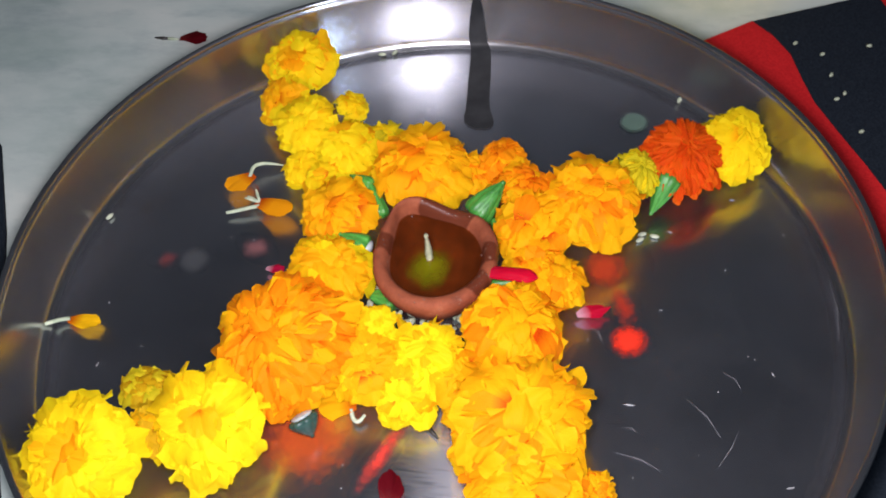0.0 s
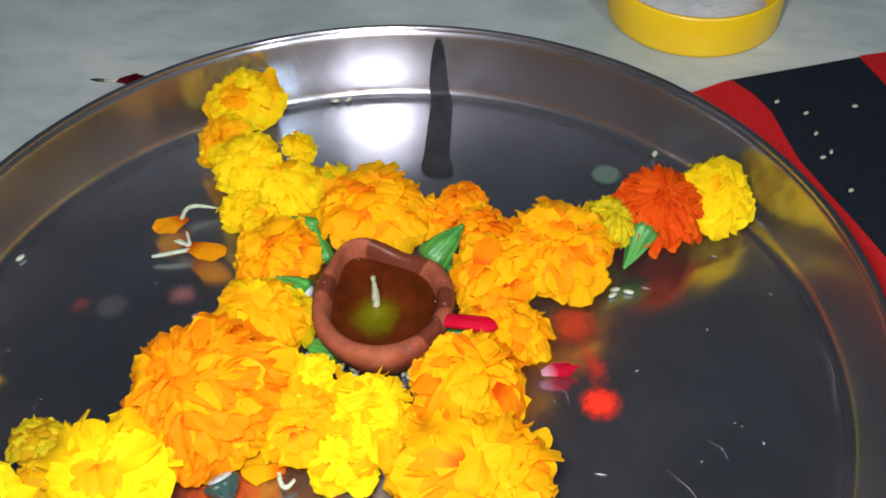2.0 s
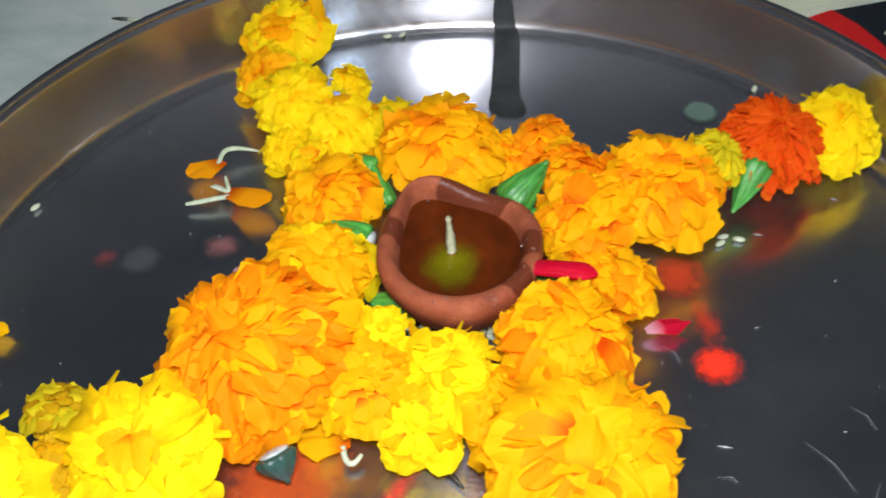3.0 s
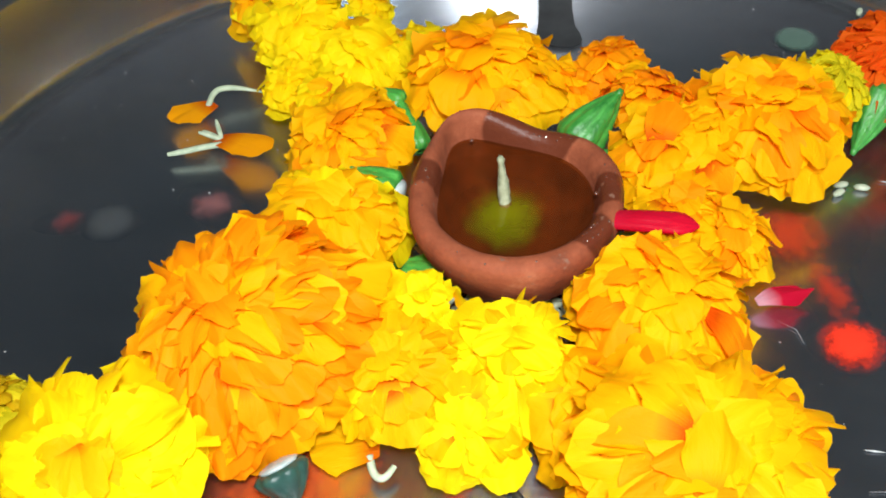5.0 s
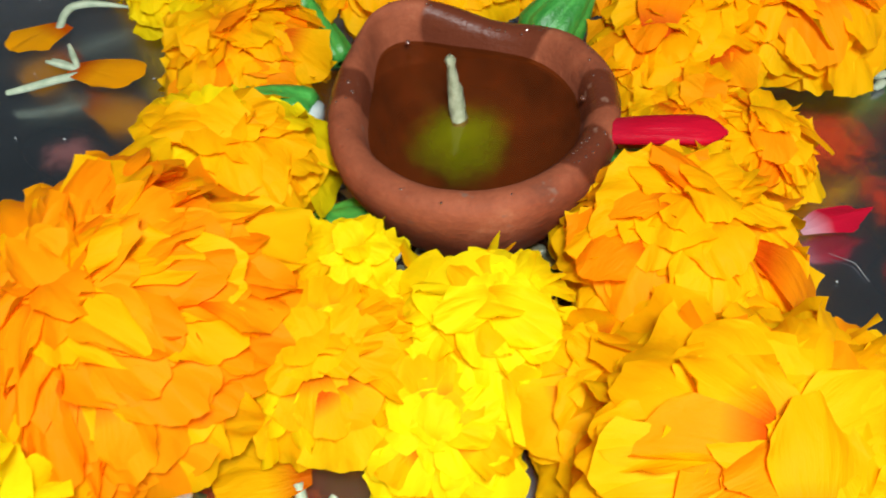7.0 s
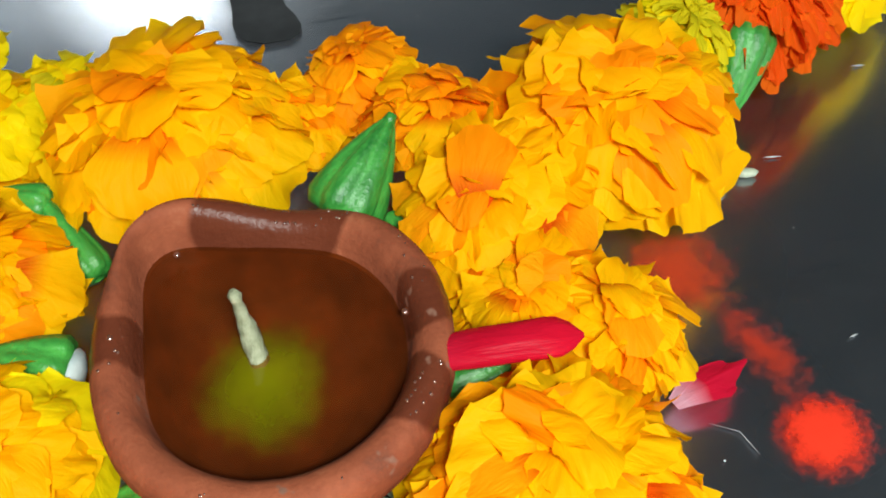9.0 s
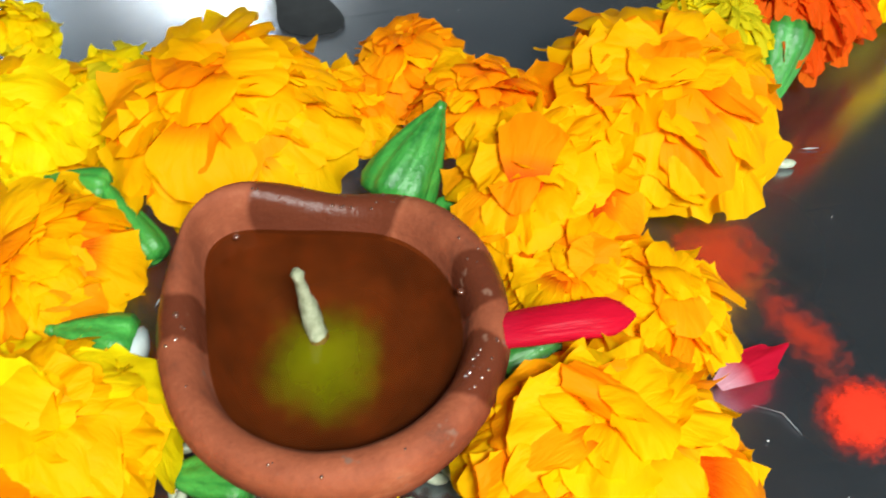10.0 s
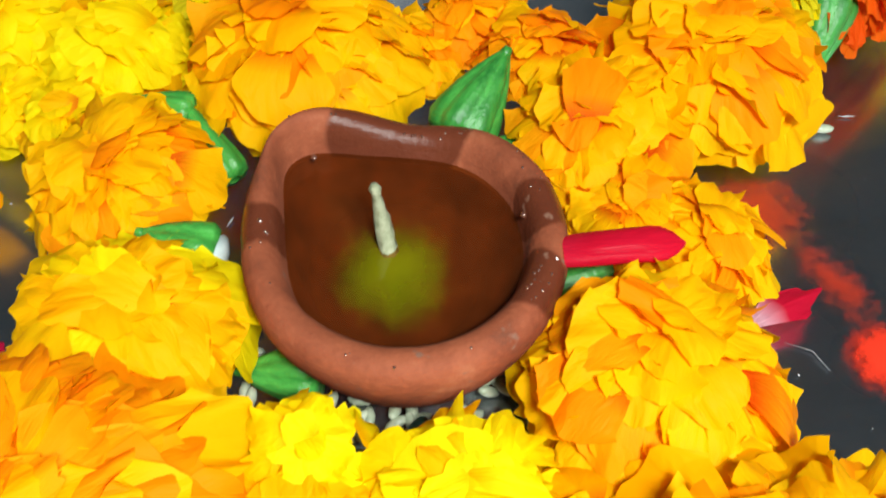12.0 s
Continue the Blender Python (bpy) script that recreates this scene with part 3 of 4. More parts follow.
L_OR = "ruffled orange marigold strung in the star-shaped garland"
L_AM = "bright golden-orange marigold lying beside the clay lamp"
L_YE = "lemon-yellow marigold at the end of a garland arm"
FLOWERS = [
    # place, radius, facing, petal materials, label, petals, flatness
    ((-0.0838, 0.1415, 0.0180), 0.0180, (-0.15, -0.3, 1), (YELLOW, AMBER), "yellow and orange marigold at the garland's far tip", 56, 0.8),
    ((-0.0870, 0.1140, 0.0160), 0.0132, (-0.5, -0.5, 0.9), (AMBER, YELLOW), "small golden marigold pressed sideways in the garland", 42, 0.8),
    ((-0.0700, 0.0919, 0.0194), 0.0158, (-0.1, -0.4, 1), (YELLOW, YELLOW), L_YE, 46, 0.8),
    ((-0.0515, 0.1116, 0.0160), 0.0092, (0.5, 0.2, 1), (YELLOW, LIME), "small yellow marigold tucked into the garland", 28, 0.9),
    ((-0.0693, 0.0703, 0.0131), 0.0100, (-0.3, -0.4, 1), (YELLOW, YELLOW), "small yellow marigold tucked into the garland", 30, 0.8),
    ((-0.0480, 0.0800, 0.0160), 0.0168, (0.1, -0.2, 1), (YELLOW, AMBER), L_YE, 50, 0.8),
    ((-0.0296, 0.0907, 0.0145), 0.0108, (0.3, 0.2, 1), (YELLOW, LIME), "small yellow marigold tucked into the garland", 28, 0.8),
    ((-0.0090, 0.0660, 0.0190), 0.0235, (-0.05, 0.1, 1), (AMBER, ORANGE), L_OR, 66, 0.85),
    ((0.0289, 0.0758, 0.0185), 0.0125, (-0.1, 0.2, 1), (ORANGE, AMBER), L_OR, 40, 0.9),
    ((0.0150, 0.0690, 0.0160), 0.0120, (0.1, 0.1, 1), (AMBER, ORANGE), "small orange marigold filling a gap in the garland", 34, 0.85),
    ((0.0399, 0.0589, 0.0190), 0.0132, (0.1, 0.1, 1), (ORANGE, AMBER), L_OR, 38, 0.9),
    ((0.0465, 0.0353, 0.0187), 0.0178, (-0.2, 0.0, 1), (AMBER, ORANGE), L_AM, 54, 0.85),
    ((0.0470, 0.0140, 0.0165), 0.0140, (-0.1, 0.0, 1), (AMBER, ORANGE), L_AM, 40, 0.85),
    ((-0.0560, 0.0610, 0.0140), 0.0120, (-0.2, -0.2, 1), (YELLOW, AMBER), "small yellow marigold tucked into the garland", 30, 0.8),
    ((0.0712, 0.0495, 0.0200), 0.0228, (-0.1, -0.15, 1), (AMBER, ORANGE), L_OR, 66, 0.85),
    ((0.0930, 0.0722, 0.0185), 0.0122, (0.3, -0.1, 1), (LIME, YELLOW), "greenish-yellow marigold wedged between two larger flowers", 70, 0.9),
    ((0.1138, 0.0842, 0.0172), 0.0200, (0.1, -0.2, 1), (RED, RED), "rust-red marigold in the garland's arm", 150, 0.8),
    ((0.1386, 0.0965, 0.0155), 0.0175, (0.4, -0.2, 0.9), (YELLOW, YELLOW), L_YE, 52, 0.9),
    ((-0.0456, 0.0385, 0.0180), 0.0178, (-0.2, -0.1, 1), (AMBER, ORANGE), L_OR, 56, 0.8),
    ((-0.0425, 0.0020, 0.0175), 0.0195, (0.0, -0.1, 1), (AMBER, YELLOW), L_AM, 56, 0.9),
    ((-0.0550, -0.0378, 0.0205), 0.0295, (-0.25, -0.25, 1), (ORANGE, AMBER), "very large full orange marigold beside the lamp", 96, 0.8),
    ((-0.0772, -0.0785, 0.0195), 0.0226, (0.0, -0.45, 1), (YELLOW, YELLOW, AMBER), L_YE, 70, 0.8),
    ((-0.1100, -0.0610, 0.0150), 0.0110, (-0.2, 0.3, 1), (OLIVE, LIME), "dull olive-yellow marigold half hidden in the garland", 32, 0.85),
    ((-0.1254, -0.0960, 0.0195), 0.0240, (0.0, -0.45, 1), (YELLOW, YELLOW, AMBER), L_YE, 70, 0.8),
    ((-0.1000, -0.0790, 0.0150), 0.0130, (-0.1, 0.1, 1), (OLIVE, AMBER), "golden-brown marigold wedged between two yellow ones", 34, 0.85),
    ((-0.0190, -0.0420, 0.0160), 0.0165, (-0.1, -0.3, 1), (AMBER, YELLOW), L_AM, 42, 0.8),
    ((0.0068, -0.0375, 0.0170), 0.0168, (0.0, -0.1, 1), (YELLOW, AMBER), "bright yellow marigold in front of the lamp", 46, 0.85),
    ((-0.0010, -0.0520, 0.0120), 0.0145, (0.0, -0.5, 1), (YELLOW, AMBER), "golden marigold pressed flat before the lamp", 38, 0.75),
    ((-0.0150, -0.0262, 0.0222), 0.0098, (0.0, -0.2, 1), (YELLOW, YELLOW), "small bright yellow marigold bud leaning on the lamp", 18, 1.15),
    ((0.0245, -0.0480, 0.0130), 0.0155, (0.1, -0.2, 1), (AMBER, YELLOW), "golden marigold pressed flat before the lamp", 34, 0.8),
    ((0.0408, -0.0200, 0.0165), 0.0214, (0.1, 0.1, 1), (AMBER, ORANGE), L_AM, 76, 0.9),
    ((0.0565, 0.0070, 0.0160), 0.0138, (0.3, 0.1, 1), (AMBER, ORANGE), L_AM, 40, 0.85),
    ((0.0474, -0.0685, 0.0205), 0.0280, (0.05, -0.2, 1), (AMBER, ORANGE), "large open orange marigold with pointed petals", 76, 0.75),
    ((0.0535, -0.0950, 0.0190), 0.0232, (0.0, -0.2, 1), (AMBER, ORANGE), L_OR, 60, 0.8),
    ((0.0774, -0.0905, 0.0110), 0.0090, (0.2, -0.2, 1), (AMBER, ORANGE), L_AM, 26, 0.85),
]
for k, (loc, radius, facing, mats, label, petals, flat) in enumerate(FLOWERS):
    bloom = marigold(loc, radius, facing, mats, label, petals, flat, 0.46 if mats[0] in (RED, LIME) else 1.0, seed=k)
    if "pointed" in label:
        stray = frame_on((0.060, -0.050, 0.013), (0.0125, 0.012, 0.003), (0, 0, 1)) @ Matrix.Diagonal((0.010, 0.018, 0.010, 1))
        part("petal", PETALS[AMBER.name][3], bloom, bloom.matrix_basis.inverted() @ stray)
    if "front of the lamp" in label:
        for root, way, wide, long, k2 in (((0.0060, -0.0480, 0.026), (0.0, 0.02, 0.004), 0.0220, 0.0190, 2), ((-0.0060, -0.0500, 0.012), (-0.002, -0.015, -0.003), 0.0120, 0.0150, 5), ((0.0060, -0.0520, 0.012), (0.002, -0.015, -0.003), 0.0120, 0.0160, 6)):
            stray = frame_on(root, way, (0, -0.3, 1)) @ Matrix.Diagonal((wide, long, long * 0.6, 1))
            part("petal", PETALS[YELLOW.name][k2], bloom, bloom.matrix_basis.inverted() @ stray)


# ---- loose green calyxes ----
def loose_calyx(root, tip, radius, mat, label):
    thing = tagged(new("calyx"), label, "flower calyx", "green calyxes")
    calyx_part(thing, root, tip, radius, mat, "ribbed_cup")
    a, d = Vector(root), (Vector(tip) - Vector(root)).normalized()
    part("stem_stub", tube("stem_stub", [a + d * 0.0014, a, a - d * 0.0008], [radius * 0.2, radius * 0.16, radius * 0.12], mat, 8), thing)
    return thing


CUT = plain("cut_stem", (0.3, 0.36, 0.36), (0.5, 0.55, 0.54), 300, 0.5)
L_CX = "ribbed green marigold calyx poking out between the flowers"
for root, tip, radius, mat, label in (
    ((0.0312, 0.0540, 0.0285), (0.0185, 0.0420, 0.0175), 0.0070, GREEN, L_CX),
    ((-0.0425, 0.0605, 0.021), (-0.0310, 0.0550, 0.021), 0.0034, GREEN, L_CX),
    ((-0.0335, 0.0575, 0.022), (-0.0245, 0.0405, 0.015), 0.0036, GREEN, L_CX),
    ((-0.0410, 0.0232, 0.022), (-0.0290, 0.0192, 0.017), 0.0062, GREEN, "green calyx with a pale torn end beside the lamp"),
    ((-0.0262, -0.0010, 0.010), (-0.0120, -0.0045, 0.011), 0.0056, GREEN, L_CX),
    ((0.0349, 0.0426, 0.014), (0.0279, 0.0368, 0.016), 0.0040, GREEN, L_CX),
    ((0.0420, 0.0040, 0.020), (0.0305, 0.0022, 0.015), 0.0050, GREEN, L_CX),
    ((0.1005, 0.0590, 0.006), (0.1090, 0.0725, 0.020), 0.0060, GREEN, "green calyx under the rust-red marigold"),
    ((-0.0015, -0.0170, 0.004), (0.0055, -0.0155, 0.006), 0.0030, DARK_GREEN, "dark green calyx scrap among the rice grains"),
    ((-0.0385, -0.0715, 0.0055), (-0.0430, -0.0665, 0.0115), 0.0064, DARK_GREEN, "dark blue-green calyx with a pale cut end"),
):
    cup = loose_calyx(root, tip, radius, mat, label)
    if "cut end" in label or "torn end" in label:
        part("cut_end", blob("cut_end", (radius * 0.75, radius * 0.75, 0.0012 if mat is DARK_GREEN else 0.0024), CUT, 2, 0.06), cup, frame_on(Vector(tip) + (Vector(tip) - Vector(root)).normalized() * 0.0002, Vector(tip) - Vector(root), (0.1, 0.2, 1)) @ pose(0, 0, 0, -90, 0, 0), "pale blue-grey cut face")


# ---- loose florets ----
def floret(points, petal_from, petal_to, wide, mats, label):
    """A single fallen floret: a petal and its pale tube."""
    thing = tagged(new("floret"), label, "flower petal", "fallen florets")
    part("tube", tube("tube", points, [0.0010, 0.0010, 0.0010, 0.0007, 0.0003][:len(points)], PALE, 7, rounds=2), thing, label="pale green-white tube")
    a, b = Vector(petal_from), Vector(petal_to)
    part("petal", PETALS[mats.name][len(label) % 10] if mats.name in PETALS else petal_mesh(mats, 5), thing, frame_on(a, b - a, (0, 0, 1)) @ Matrix.Diagonal((wide, (b - a).length, (b - a).length * 0.5, 1)))
    return thing


floret([(-0.0985, 0.0715, 0.004), (-0.0976, 0.0775, 0.0062), (-0.0935, 0.0798, 0.0058), (-0.0885, 0.0805, 0.005), (-0.0822, 0.0815, 0.003)], (-0.0968, 0.0735, 0.004), (-0.1072, 0.0608, 0.006), 0.0125, ORANGE, "withered orange floret lying on the steel plate")
lower = floret([(-0.0890, 0.0530, 0.004), (-0.0940, 0.0515, 0.004), (-0.1000, 0.0495, 0.0035), (-0.1052, 0.0482, 0.003)], (-0.0915, 0.0555, 0.004), (-0.0722, 0.0472, 0.008), 0.0125, ORANGE, "orange floret with white tubes on the plate")
for k, end in enumerate(((-0.0970, 0.0560, 0.006), (-0.0962, 0.0580, 0.005), (-0.0925, 0.0612, 0.007))):
    part("bristle", tube("bristle", [(-0.0895, 0.0550, 0.004), tuple(Vector((-0.0895, 0.0550, 0.0045)).lerp(Vector(end), 0.6)), end], [0.0007, 0.0009, 0.0004], PALE, 7, rounds=1), lower, label="short pale bristle")
floret([(-0.1626, -0.0198, 0.003), (-0.1676, -0.0209, 0.003), (-0.1737, -0.0231, 0.002)], (-0.1636, -0.0198, 0.002), (-0.1476, -0.0219, 0.004), 0.009, AMBER, "fallen golden petal near the plate's rim")
floret([(-0.0245, -0.0575, 0.005), (-0.0232, -0.0615, 0.003), (-0.0205, -0.0625, 0.003), (-0.0184, -0.0592, 0.004)], (-0.0225, -0.0550, 0.005), (-0.0385, -0.0575, 0.006), 0.0150, AMBER, "golden floret with a hooked pale tube")


def seed_stalk(a, b, label):
    """A thin achene: pale at one end, black along the other."""
    a, b = Vector(a), Vector(b)
    thing = tagged(new("seed"), label, "flower seed")
    mid = a.lerp(b, 0.45)
    part("pale_end", tube("pale_end", [a, a.lerp(mid, 0.5), mid], [0.0004, 0.0009, 0.0009], PALE, 7), thing, label="pale bristly end")
    part("dark_end", tube("dark_end", [mid, mid.lerp(b, 0.5), b], [0.0009, 0.001, 0.0004], BLACK_SEED, 7), thing, label="black seed")
    return thing


seed_stalk((0.0013, -0.0543, 0.0015), (0.0135, -0.0665, 0.0015), "black and white marigold seed on the plate")
seed_stalk((-0.1690, 0.1843, FLOOR + 0.001), (-0.1835, 0.1849, FLOOR + 0.001), "black and white marigold seed on the marble")
fallen = tagged(new("fallen_petal"), "dark red withered floret on the marble by the rim", "flower petal")
part("petal", petal_mesh(WINE, 21), fallen, frame_on((-0.1680, 0.1838, FLOOR + 0.002), (0.016, -0.001, 0.003), (0, 0, 1)) @ Matrix.Diagonal((0.010, 0.018, 0.012, 1)))
wine = tagged(new("fallen_petal"), "dark wine-red rose petal on the plate", "flower petal")
part("petal", petal_mesh(WINE, 8), wine, frame_on((-0.0033, -0.1007, 0.003), (0.001, 0.016, 0.002), (0.3, 0, 1)) @ Matrix.Diagonal((0.011, 0.017, 0.014, 1)))


# ---- rose petals ----
def folded_petal(a, b, wide, thick, mat, label, bow=0.002):
    """A petal rolled lengthwise on itself, from a to b."""
    a, b = Vector(a), Vector(b)
    verts, faces, uvs, n, s = [], [], [], 12, 14
    along = (b - a).normalized()
    sx = along.cross(Vector((0, 0, 1))).normalized()
    sz = sx.cross(along)
    for i in range(n):
        v = i / (n - 1)
        w = wide * (0.82 + 0.18 * math.sin(math.pi * min(1, 0.1 + v * 0.8)) + 0.05 * math.sin(9 * v)) * (1 - 0.9 * (max(0, v - 0.72) / 0.28) ** 2.5)
        for k in range(s):
            q = -2.6 + 5.4 * k / (s - 1)
            r = 1 - 0.16 * k / (s - 1) + 0.05 * math.sin(5 * v + k)
            p = a.lerp(b, v) + sx * (0.5 * w * r * math.sin(q)) + sz * (thick * (1 - 0.8 * (max(0, v - 0.72) / 0.28) ** 2.5) * r * math.cos(q) + bow * math.sin(math.pi * v))
            verts.append(p)
            uvs.append((k / (s - 1), 0.3 + 0.7 * v))
    for i in range(n - 1):
        for k in range(s - 1):
            c = i * s + k
            faces.append((c, c + 1, c + s + 1, c + s))
    thing = tagged(new("rose_petal"), label, "flower petal")
    part("petal", mesh_of("petal", verts, faces, mat, uvs=uvs), thing)
    return thing


ROSE_RED = petal_material("petal_crimson", (0.72, 0.010, 0.045), (0.66, 0.02, 0.06), (0.62, 0.006, 0.03), 0.35)
folded_petal((0.0300, 0.0014, 0.0280), (0.0504, -0.0008, 0.0292), 0.0080, 0.0020, ROSE_RED, "folded crimson rose petal resting between lamp and flowers", 0.0006)
flat_rose = tagged(new("rose_petal"), "pink and white rose petal lying on the plate", "flower petal")
part("petal", petal_mesh(ROSE, 14, 60, 3.0), flat_rose, frame_on((0.0680, -0.0008, 0.0035), (0.0185, 0.0066, 0.001), (0.1, 0, 1)) @ Matrix.Diagonal((0.0080, 0.0145, 0.008, 1)))
bit_rose = tagged(new("rose_petal"), "scrap of pink rose petal under the flowers", "flower petal")
part("petal", petal_mesh(ROSE, 16, 50, 3.0), bit_rose, frame_on((-0.0779, 0.0157, 0.003), (0.014, -0.003, 0.003), (0.1, 0, 1)) @ Matrix.Diagonal((0.006, 0.010, 0.008, 1)))


# ---- rice grains ----
def rice_mesh(seed):
    me = blob("rice_grain", (0.0024, 0.0011, 0.0010), RICE, seed, 0.05, 6, 8)
    return me


grain_meshes = [rice_mesh(k) for k in range(4)]
rnd = random.Random(5)


def grain(x, y, z, turn, label, tilt=0.0):
    ob = new("rice_grain", rnd.choice(grain_meshes))
    ob.matrix_basis = pose(x, y, z, 0, tilt, turn)
    return tagged(ob, label, "rice grain", "scattered rice grains")


for k in range(60):
    a = radians(rnd.uniform(-165, -15))
    r = rnd.uniform(0.017, 0.031)
    grain(LX + r * math.cos(a), LY + r * math.sin(a), 0.0012 + 0.0016 * rnd.random() + 0.0, rnd.uniform(0, 180), "ivory rice grain heaped round the clay lamp's foot", rnd.uniform(-35, 35))
for k in range(10):
    a = radians(rnd.uniform(150, 215))
    r = rnd.uniform(0.026, 0.033)
    grain(LX + r * math.cos(a), LY + r * math.sin(a), 0.0015 + 0.002 * rnd.random(), rnd.uniform(0, 180), "ivory rice grain heaped round the clay lamp's foot", rnd.uniform(-30, 30))
for x, y, z, turn in ((-0.1643, 0.0436, 0.001, 60), (0.1026, 0.0494, 0.001, -8), (0.0969, 0.0502, 0.001, 20), (0.0958, 0.0467, 0.001, 40), (0.1159, 0.1431, 0.001, 70), (-0.0461, 0.1705, 0.001, 10), (-0.0394, 0.1723, 0.001, 60)):
    grain(x, y, z, turn, "single white rice grain on the steel plate")
for x, y, turn in ((0.1933, 0.1860, 30), (0.1962, 0.1696, 60), (0.1971, 0.1511, 20), (0.2016, 0.1557, 80), (0.2187, 0.1942, 10), (0.1797, 0.1944, 40), (0.2068, 0.1278, 30)):
    ob = grain(x, y, FLOOR + 0.0045, turn, "single white rice grain on the dark cloth")
    ob.scale = (0.7, 0.9, 0.9)

# ---- red powder and stains on the plate ----
KUM = (0.80, 0.035, 0.012)


def film(name, cx, cy, rx, ry, turn, mat, label, category, height=0.0004):
    """A thin round deposit lying on the plate."""
    n = 40
    verts = [(0, 0, height)] + [(rx * f * math.cos(2 * math.pi * k / n), ry * f * math.sin(2 * math.pi * k / n), height * (1 - f * f) + 0.0001) for f in (0.5, 1.0) for k in range(n)]
    faces = [(0, 1 + k, 1 + (k + 1) % n) for k in range(n)] + [(1 + k, 1 + n + k, 1 + n + (k + 1) % n, 1 + (k + 1) % n) for k in range(n)]
    ob = new(name, mesh_of(name, verts, faces, mat))
    ob.matrix_basis = pose(cx, cy, 0.0004, 0, 0, turn)
    return tagged(ob, label, category)


film("red_powder", 0.0913, -0.0108, 0.0115, 0.0095, 0, cloudy("powder_dot", KUM, (0, 0, 0), 0.0034, 0.0112, 500, 0.95, 0.9, speckle=0.6), "dot of vermilion powder on the steel plate", "powder", 0.0012)
film("red_powder", 0.0800, 0.0290, 0.024, 0.019, 30, cloudy("powder_patch", (0.6, 0.05, 0.012), (0, 0, 0), 0.002, 0.017, 260, 0.6, 0.9, speckle=0.7), "scattered vermilion powder beside the flowers", "powder")
film("red_powder", 0.0885, 0.0085, 0.022, 0.008, 105, cloudy("powder_trail", (0.65, 0.04, 0.012), (0, 0, 0), 0.0, 0.009, 300, 0.5, 0.9, (2.3, 0.9, 1), 0.75), "thin trail of vermilion powder on the plate", "powder")
film("red_powder", -0.0090, -0.0753, 0.024, 0.0065, 65, cloudy("powder_streak", (0.75, 0.06, 0.04), (0, 0, 0), 0.0, 0.009, 300, 0.75, 0.9, (3.0, 0.62, 1), 0.5), "long streak of vermilion powder on the plate", "powder")
# thin powder, with the flowers' orange reflection painted into the same film
film("red_powder", -0.0420, -0.0700, 0.038, 0.022, 40, cloudy("powder_reflection", (0.62, 0.09, 0.012), (0, 0, 0), 0.004, 0.03, 200, 0.6, 0.9, speckle=0.6), "thin orange-red powder with the flowers' painted reflection before them", "powder")
film("pink_stain", -0.0860, 0.0294, 0.014, 0.008, -35, cloudy("pink_film", (0.3, 0.12, 0.12), (0, 0, 0), 0.001, 0.010, 220, 0.6, 0.8, speckle=0.7), "dried pinkish powder stain on the plate", "stain")
film("pink_stain", -0.1276, 0.0195, 0.011, 0.006, 10, cloudy("red_film", (0.25, 0.05, 0.05), (0, 0, 0), 0.0, 0.008, 220, 0.45, 0.8, speckle=0.7), "dried pinkish powder stain on the plate", "stain")
film("water_drop", -0.1144, 0.0198, 0.009, 0.009, 0, cloudy("drop_film", (0.16, 0.17, 0.17), (0, 0, 0), 0.004, 0.009, 150, 0.2, 0.3), "dried round water spot on the plate", "stain", 0.0006)
film("water_drop", 0.0926, 0.1256, 0.0085, 0.0085, 0, cloudy("spot_film", (0.12, 0.2, 0.16), (0, 0, 0), 0.005, 0.0085, 150, 0.8, 0.4), "round grey-green spot on the plate", "stain", 0.0006)

# the dark tapering streak that runs from the plate's base up its far wall
streak_rows = [(0.1165, 0.0, 0.0030), (0.1185, 0.0, 0.0064), (0.1215, 0.0, 0.0078), (0.1255, 0.0, 0.0076), (0.130, 0.0, 0.0064), (0.140, 0.0, 0.0060), (0.155, 0.0, 0.0060), (0.172, 0.0, 0.0056), (0.1780, 0.0002, 0.0054), (0.1802, 0.0010, 0.0052), (0.1812, 0.0024, 0.005), (0.1822, 0.006, 0.0048), (0.1829, 0.011, 0.0044), (0.1840, 0.019, 0.0036), (0.1850, 0.026, 0.0026), (0.1857, 0.031, 0.0012)]
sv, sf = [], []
for k, (r, z, w) in enumerate(streak_rows):
    mid = 0.0140 - 0.0080 * min(1, (k / (len(streak_rows) - 1)) * 1.35)
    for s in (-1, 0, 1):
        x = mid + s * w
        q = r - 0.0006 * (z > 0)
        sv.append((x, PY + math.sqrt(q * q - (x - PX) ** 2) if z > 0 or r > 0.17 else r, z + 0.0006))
for k in range(len(streak_rows) - 1):
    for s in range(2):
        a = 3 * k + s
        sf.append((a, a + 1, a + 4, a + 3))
tagged(new("soot_smear", mesh_of("soot_smear", sv, sf, STREAK_DARK)), "dark tapering streak on the steel plate", "stain")

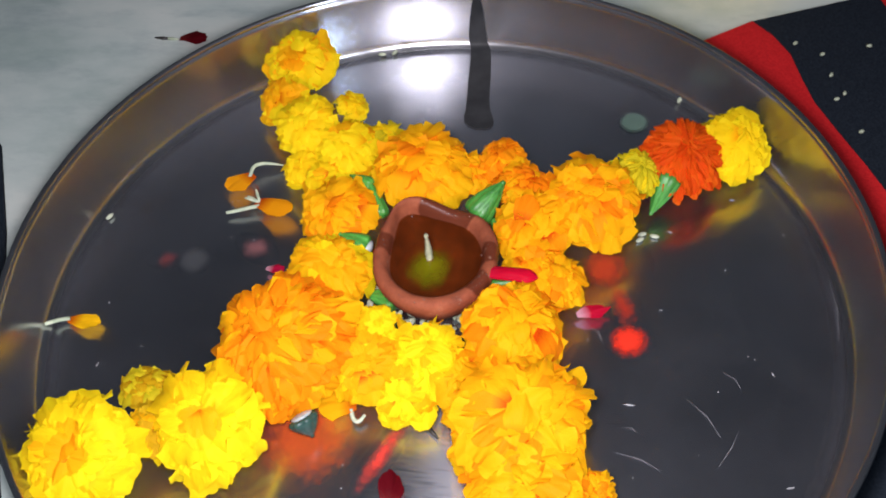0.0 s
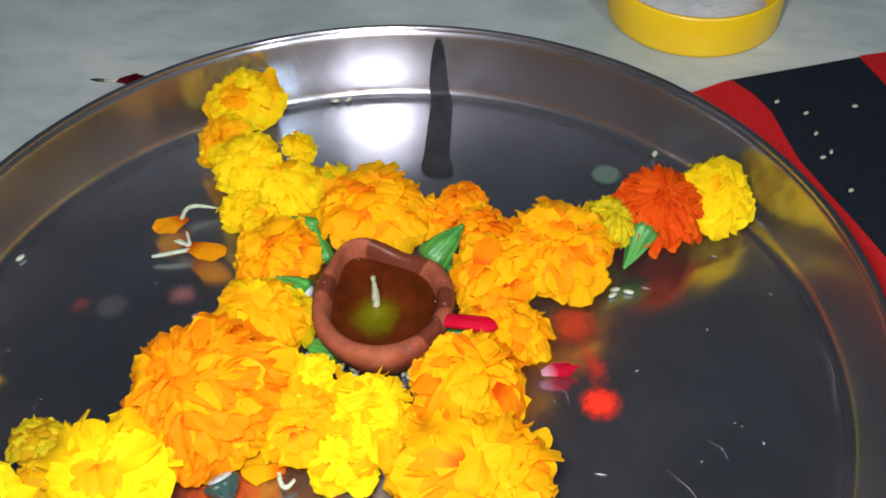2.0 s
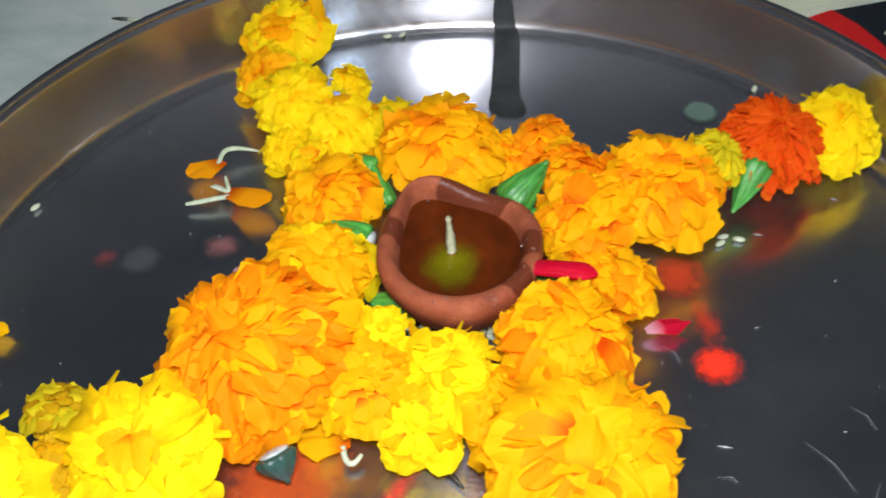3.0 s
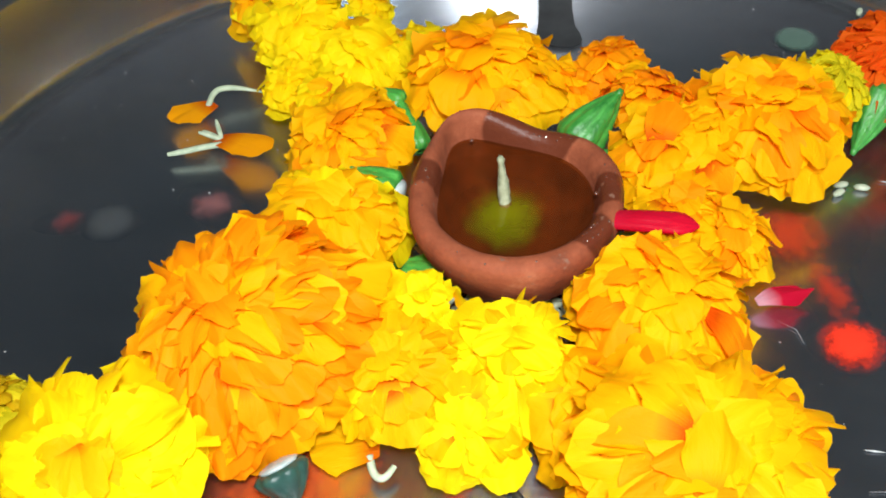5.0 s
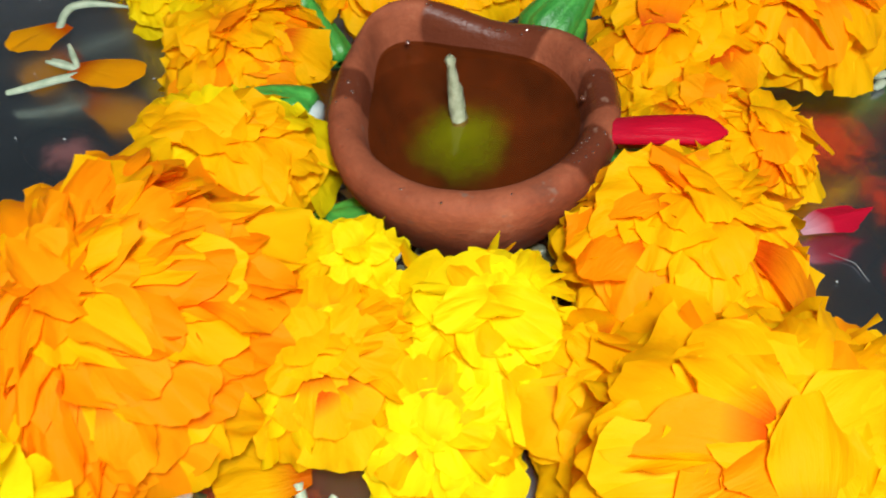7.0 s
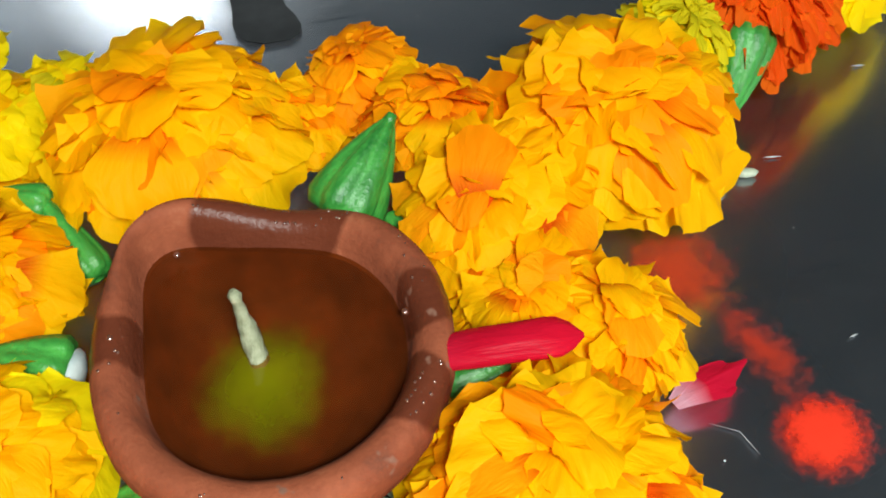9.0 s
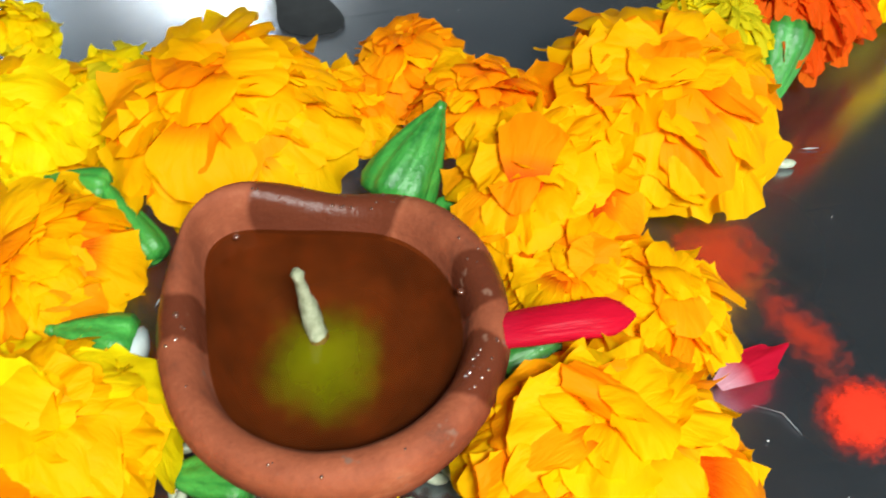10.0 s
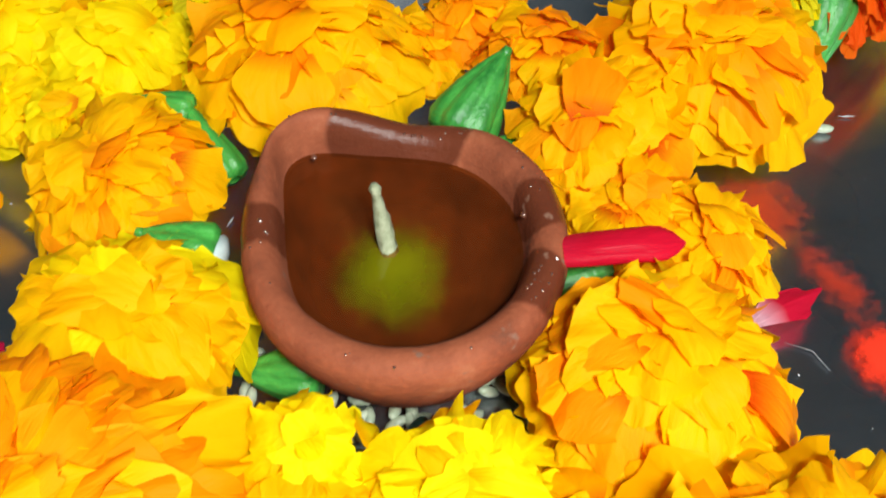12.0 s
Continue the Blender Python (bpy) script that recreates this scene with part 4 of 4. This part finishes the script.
# fine scratches
SCRATCH = plain("scratch", (0.2, 0.2, 0.21), (0.4, 0.4, 0.42), 300, 0.4)
for a, b in (((0.1314, -0.0237), (0.1385, -0.0321)), ((0.1156, -0.0384), (0.1289, -0.0554)), ((0.1366, -0.0513), (0.1272, -0.0696)), ((0.0854, -0.0656), (0.1047, -0.0729)), ((0.0887, -0.0543), (0.0945, -0.0556)), ((0.1805, 0.0287), (0.1815, -0.0035)), ((0.0735, -0.0040), (0.0795, -0.0115))):
    va, vb = Vector((*a, 0.0003)), Vector((*b, 0.0003))
    bend = va.lerp(vb, 0.5) + Vector((0.0015, 0.001, 0))
    tagged(new("scratch", tube("scratch", [va, bend, vb], [0.00004, 0.00009, 0.00004], SCRATCH, 5)), "fine bright scratch on the steel plate", "scratch", "scratches on the plate")

# lint and dust that has settled on the plate
DUST = plain("dust", (0.3, 0.31, 0.32), (0.55, 0.56, 0.56), 500, 0.8)
rnd = random.Random(23)
dust_verts, dust_faces = [], []
for k in range(150):
    a, r = rnd.uniform(0, 2 * math.pi), 0.172 * math.sqrt(rnd.random())
    x, y, s, w = PX + r * math.cos(a), PY + r * math.sin(a), rnd.uniform(0.00012, 0.00034), rnd.uniform(0, 3.14)
    n = len(dust_verts)
    long = s * (rnd.uniform(3, 9) if k % 9 == 0 else rnd.uniform(0.8, 1.6))
    for dx, dy in ((-long, 0), (0, -s), (long, 0), (0, s)):
        dust_verts.append((x + dx * math.cos(w) - dy * math.sin(w), y + dx * math.sin(w) + dy * math.cos(w), 0.0003))
    dust_verts.append((x, y, 0.0003 + s))
    dust_faces += [(n, n + 1, n + 4), (n + 1, n + 2, n + 4), (n + 2, n + 3, n + 4), (n + 3, n, n + 4)]
tagged(new("dust", mesh_of("dust", dust_verts, dust_faces, DUST)), "pale specks of dust and lint on the steel plate", "dust", kind="stuff")

# ---- the yellow lid ----
lid = tagged(new("jar_lid"), "yellow plastic jar lid lying open side up with white powder", "lid")
lid.matrix_basis = pose(0.1415, 0.2835, FLOOR) @ Matrix.Diagonal((0.91, 0.91, 0.95, 1.0))
part("shell", lathe("shell", [(0.0005, 0.0), (0.051, 0.0), (0.0532, 0.0015), (0.054, 0.004), (0.0545, 0.026), (0.0540, 0.0275), (0.0525, 0.0275), (0.0518, 0.026), (0.0512, 0.008), (0.0005, 0.007)], LID_YELLOW, 96), lid)
part("powder", lathe("powder", [(0.0005, 0.0145), (0.02, 0.0138), (0.035, 0.0125), (0.043, 0.0108), (0.0475, 0.0075)], LID_WHITE, 64), lid, pose(-0.002, -0.002, 0), "uneven white powder")
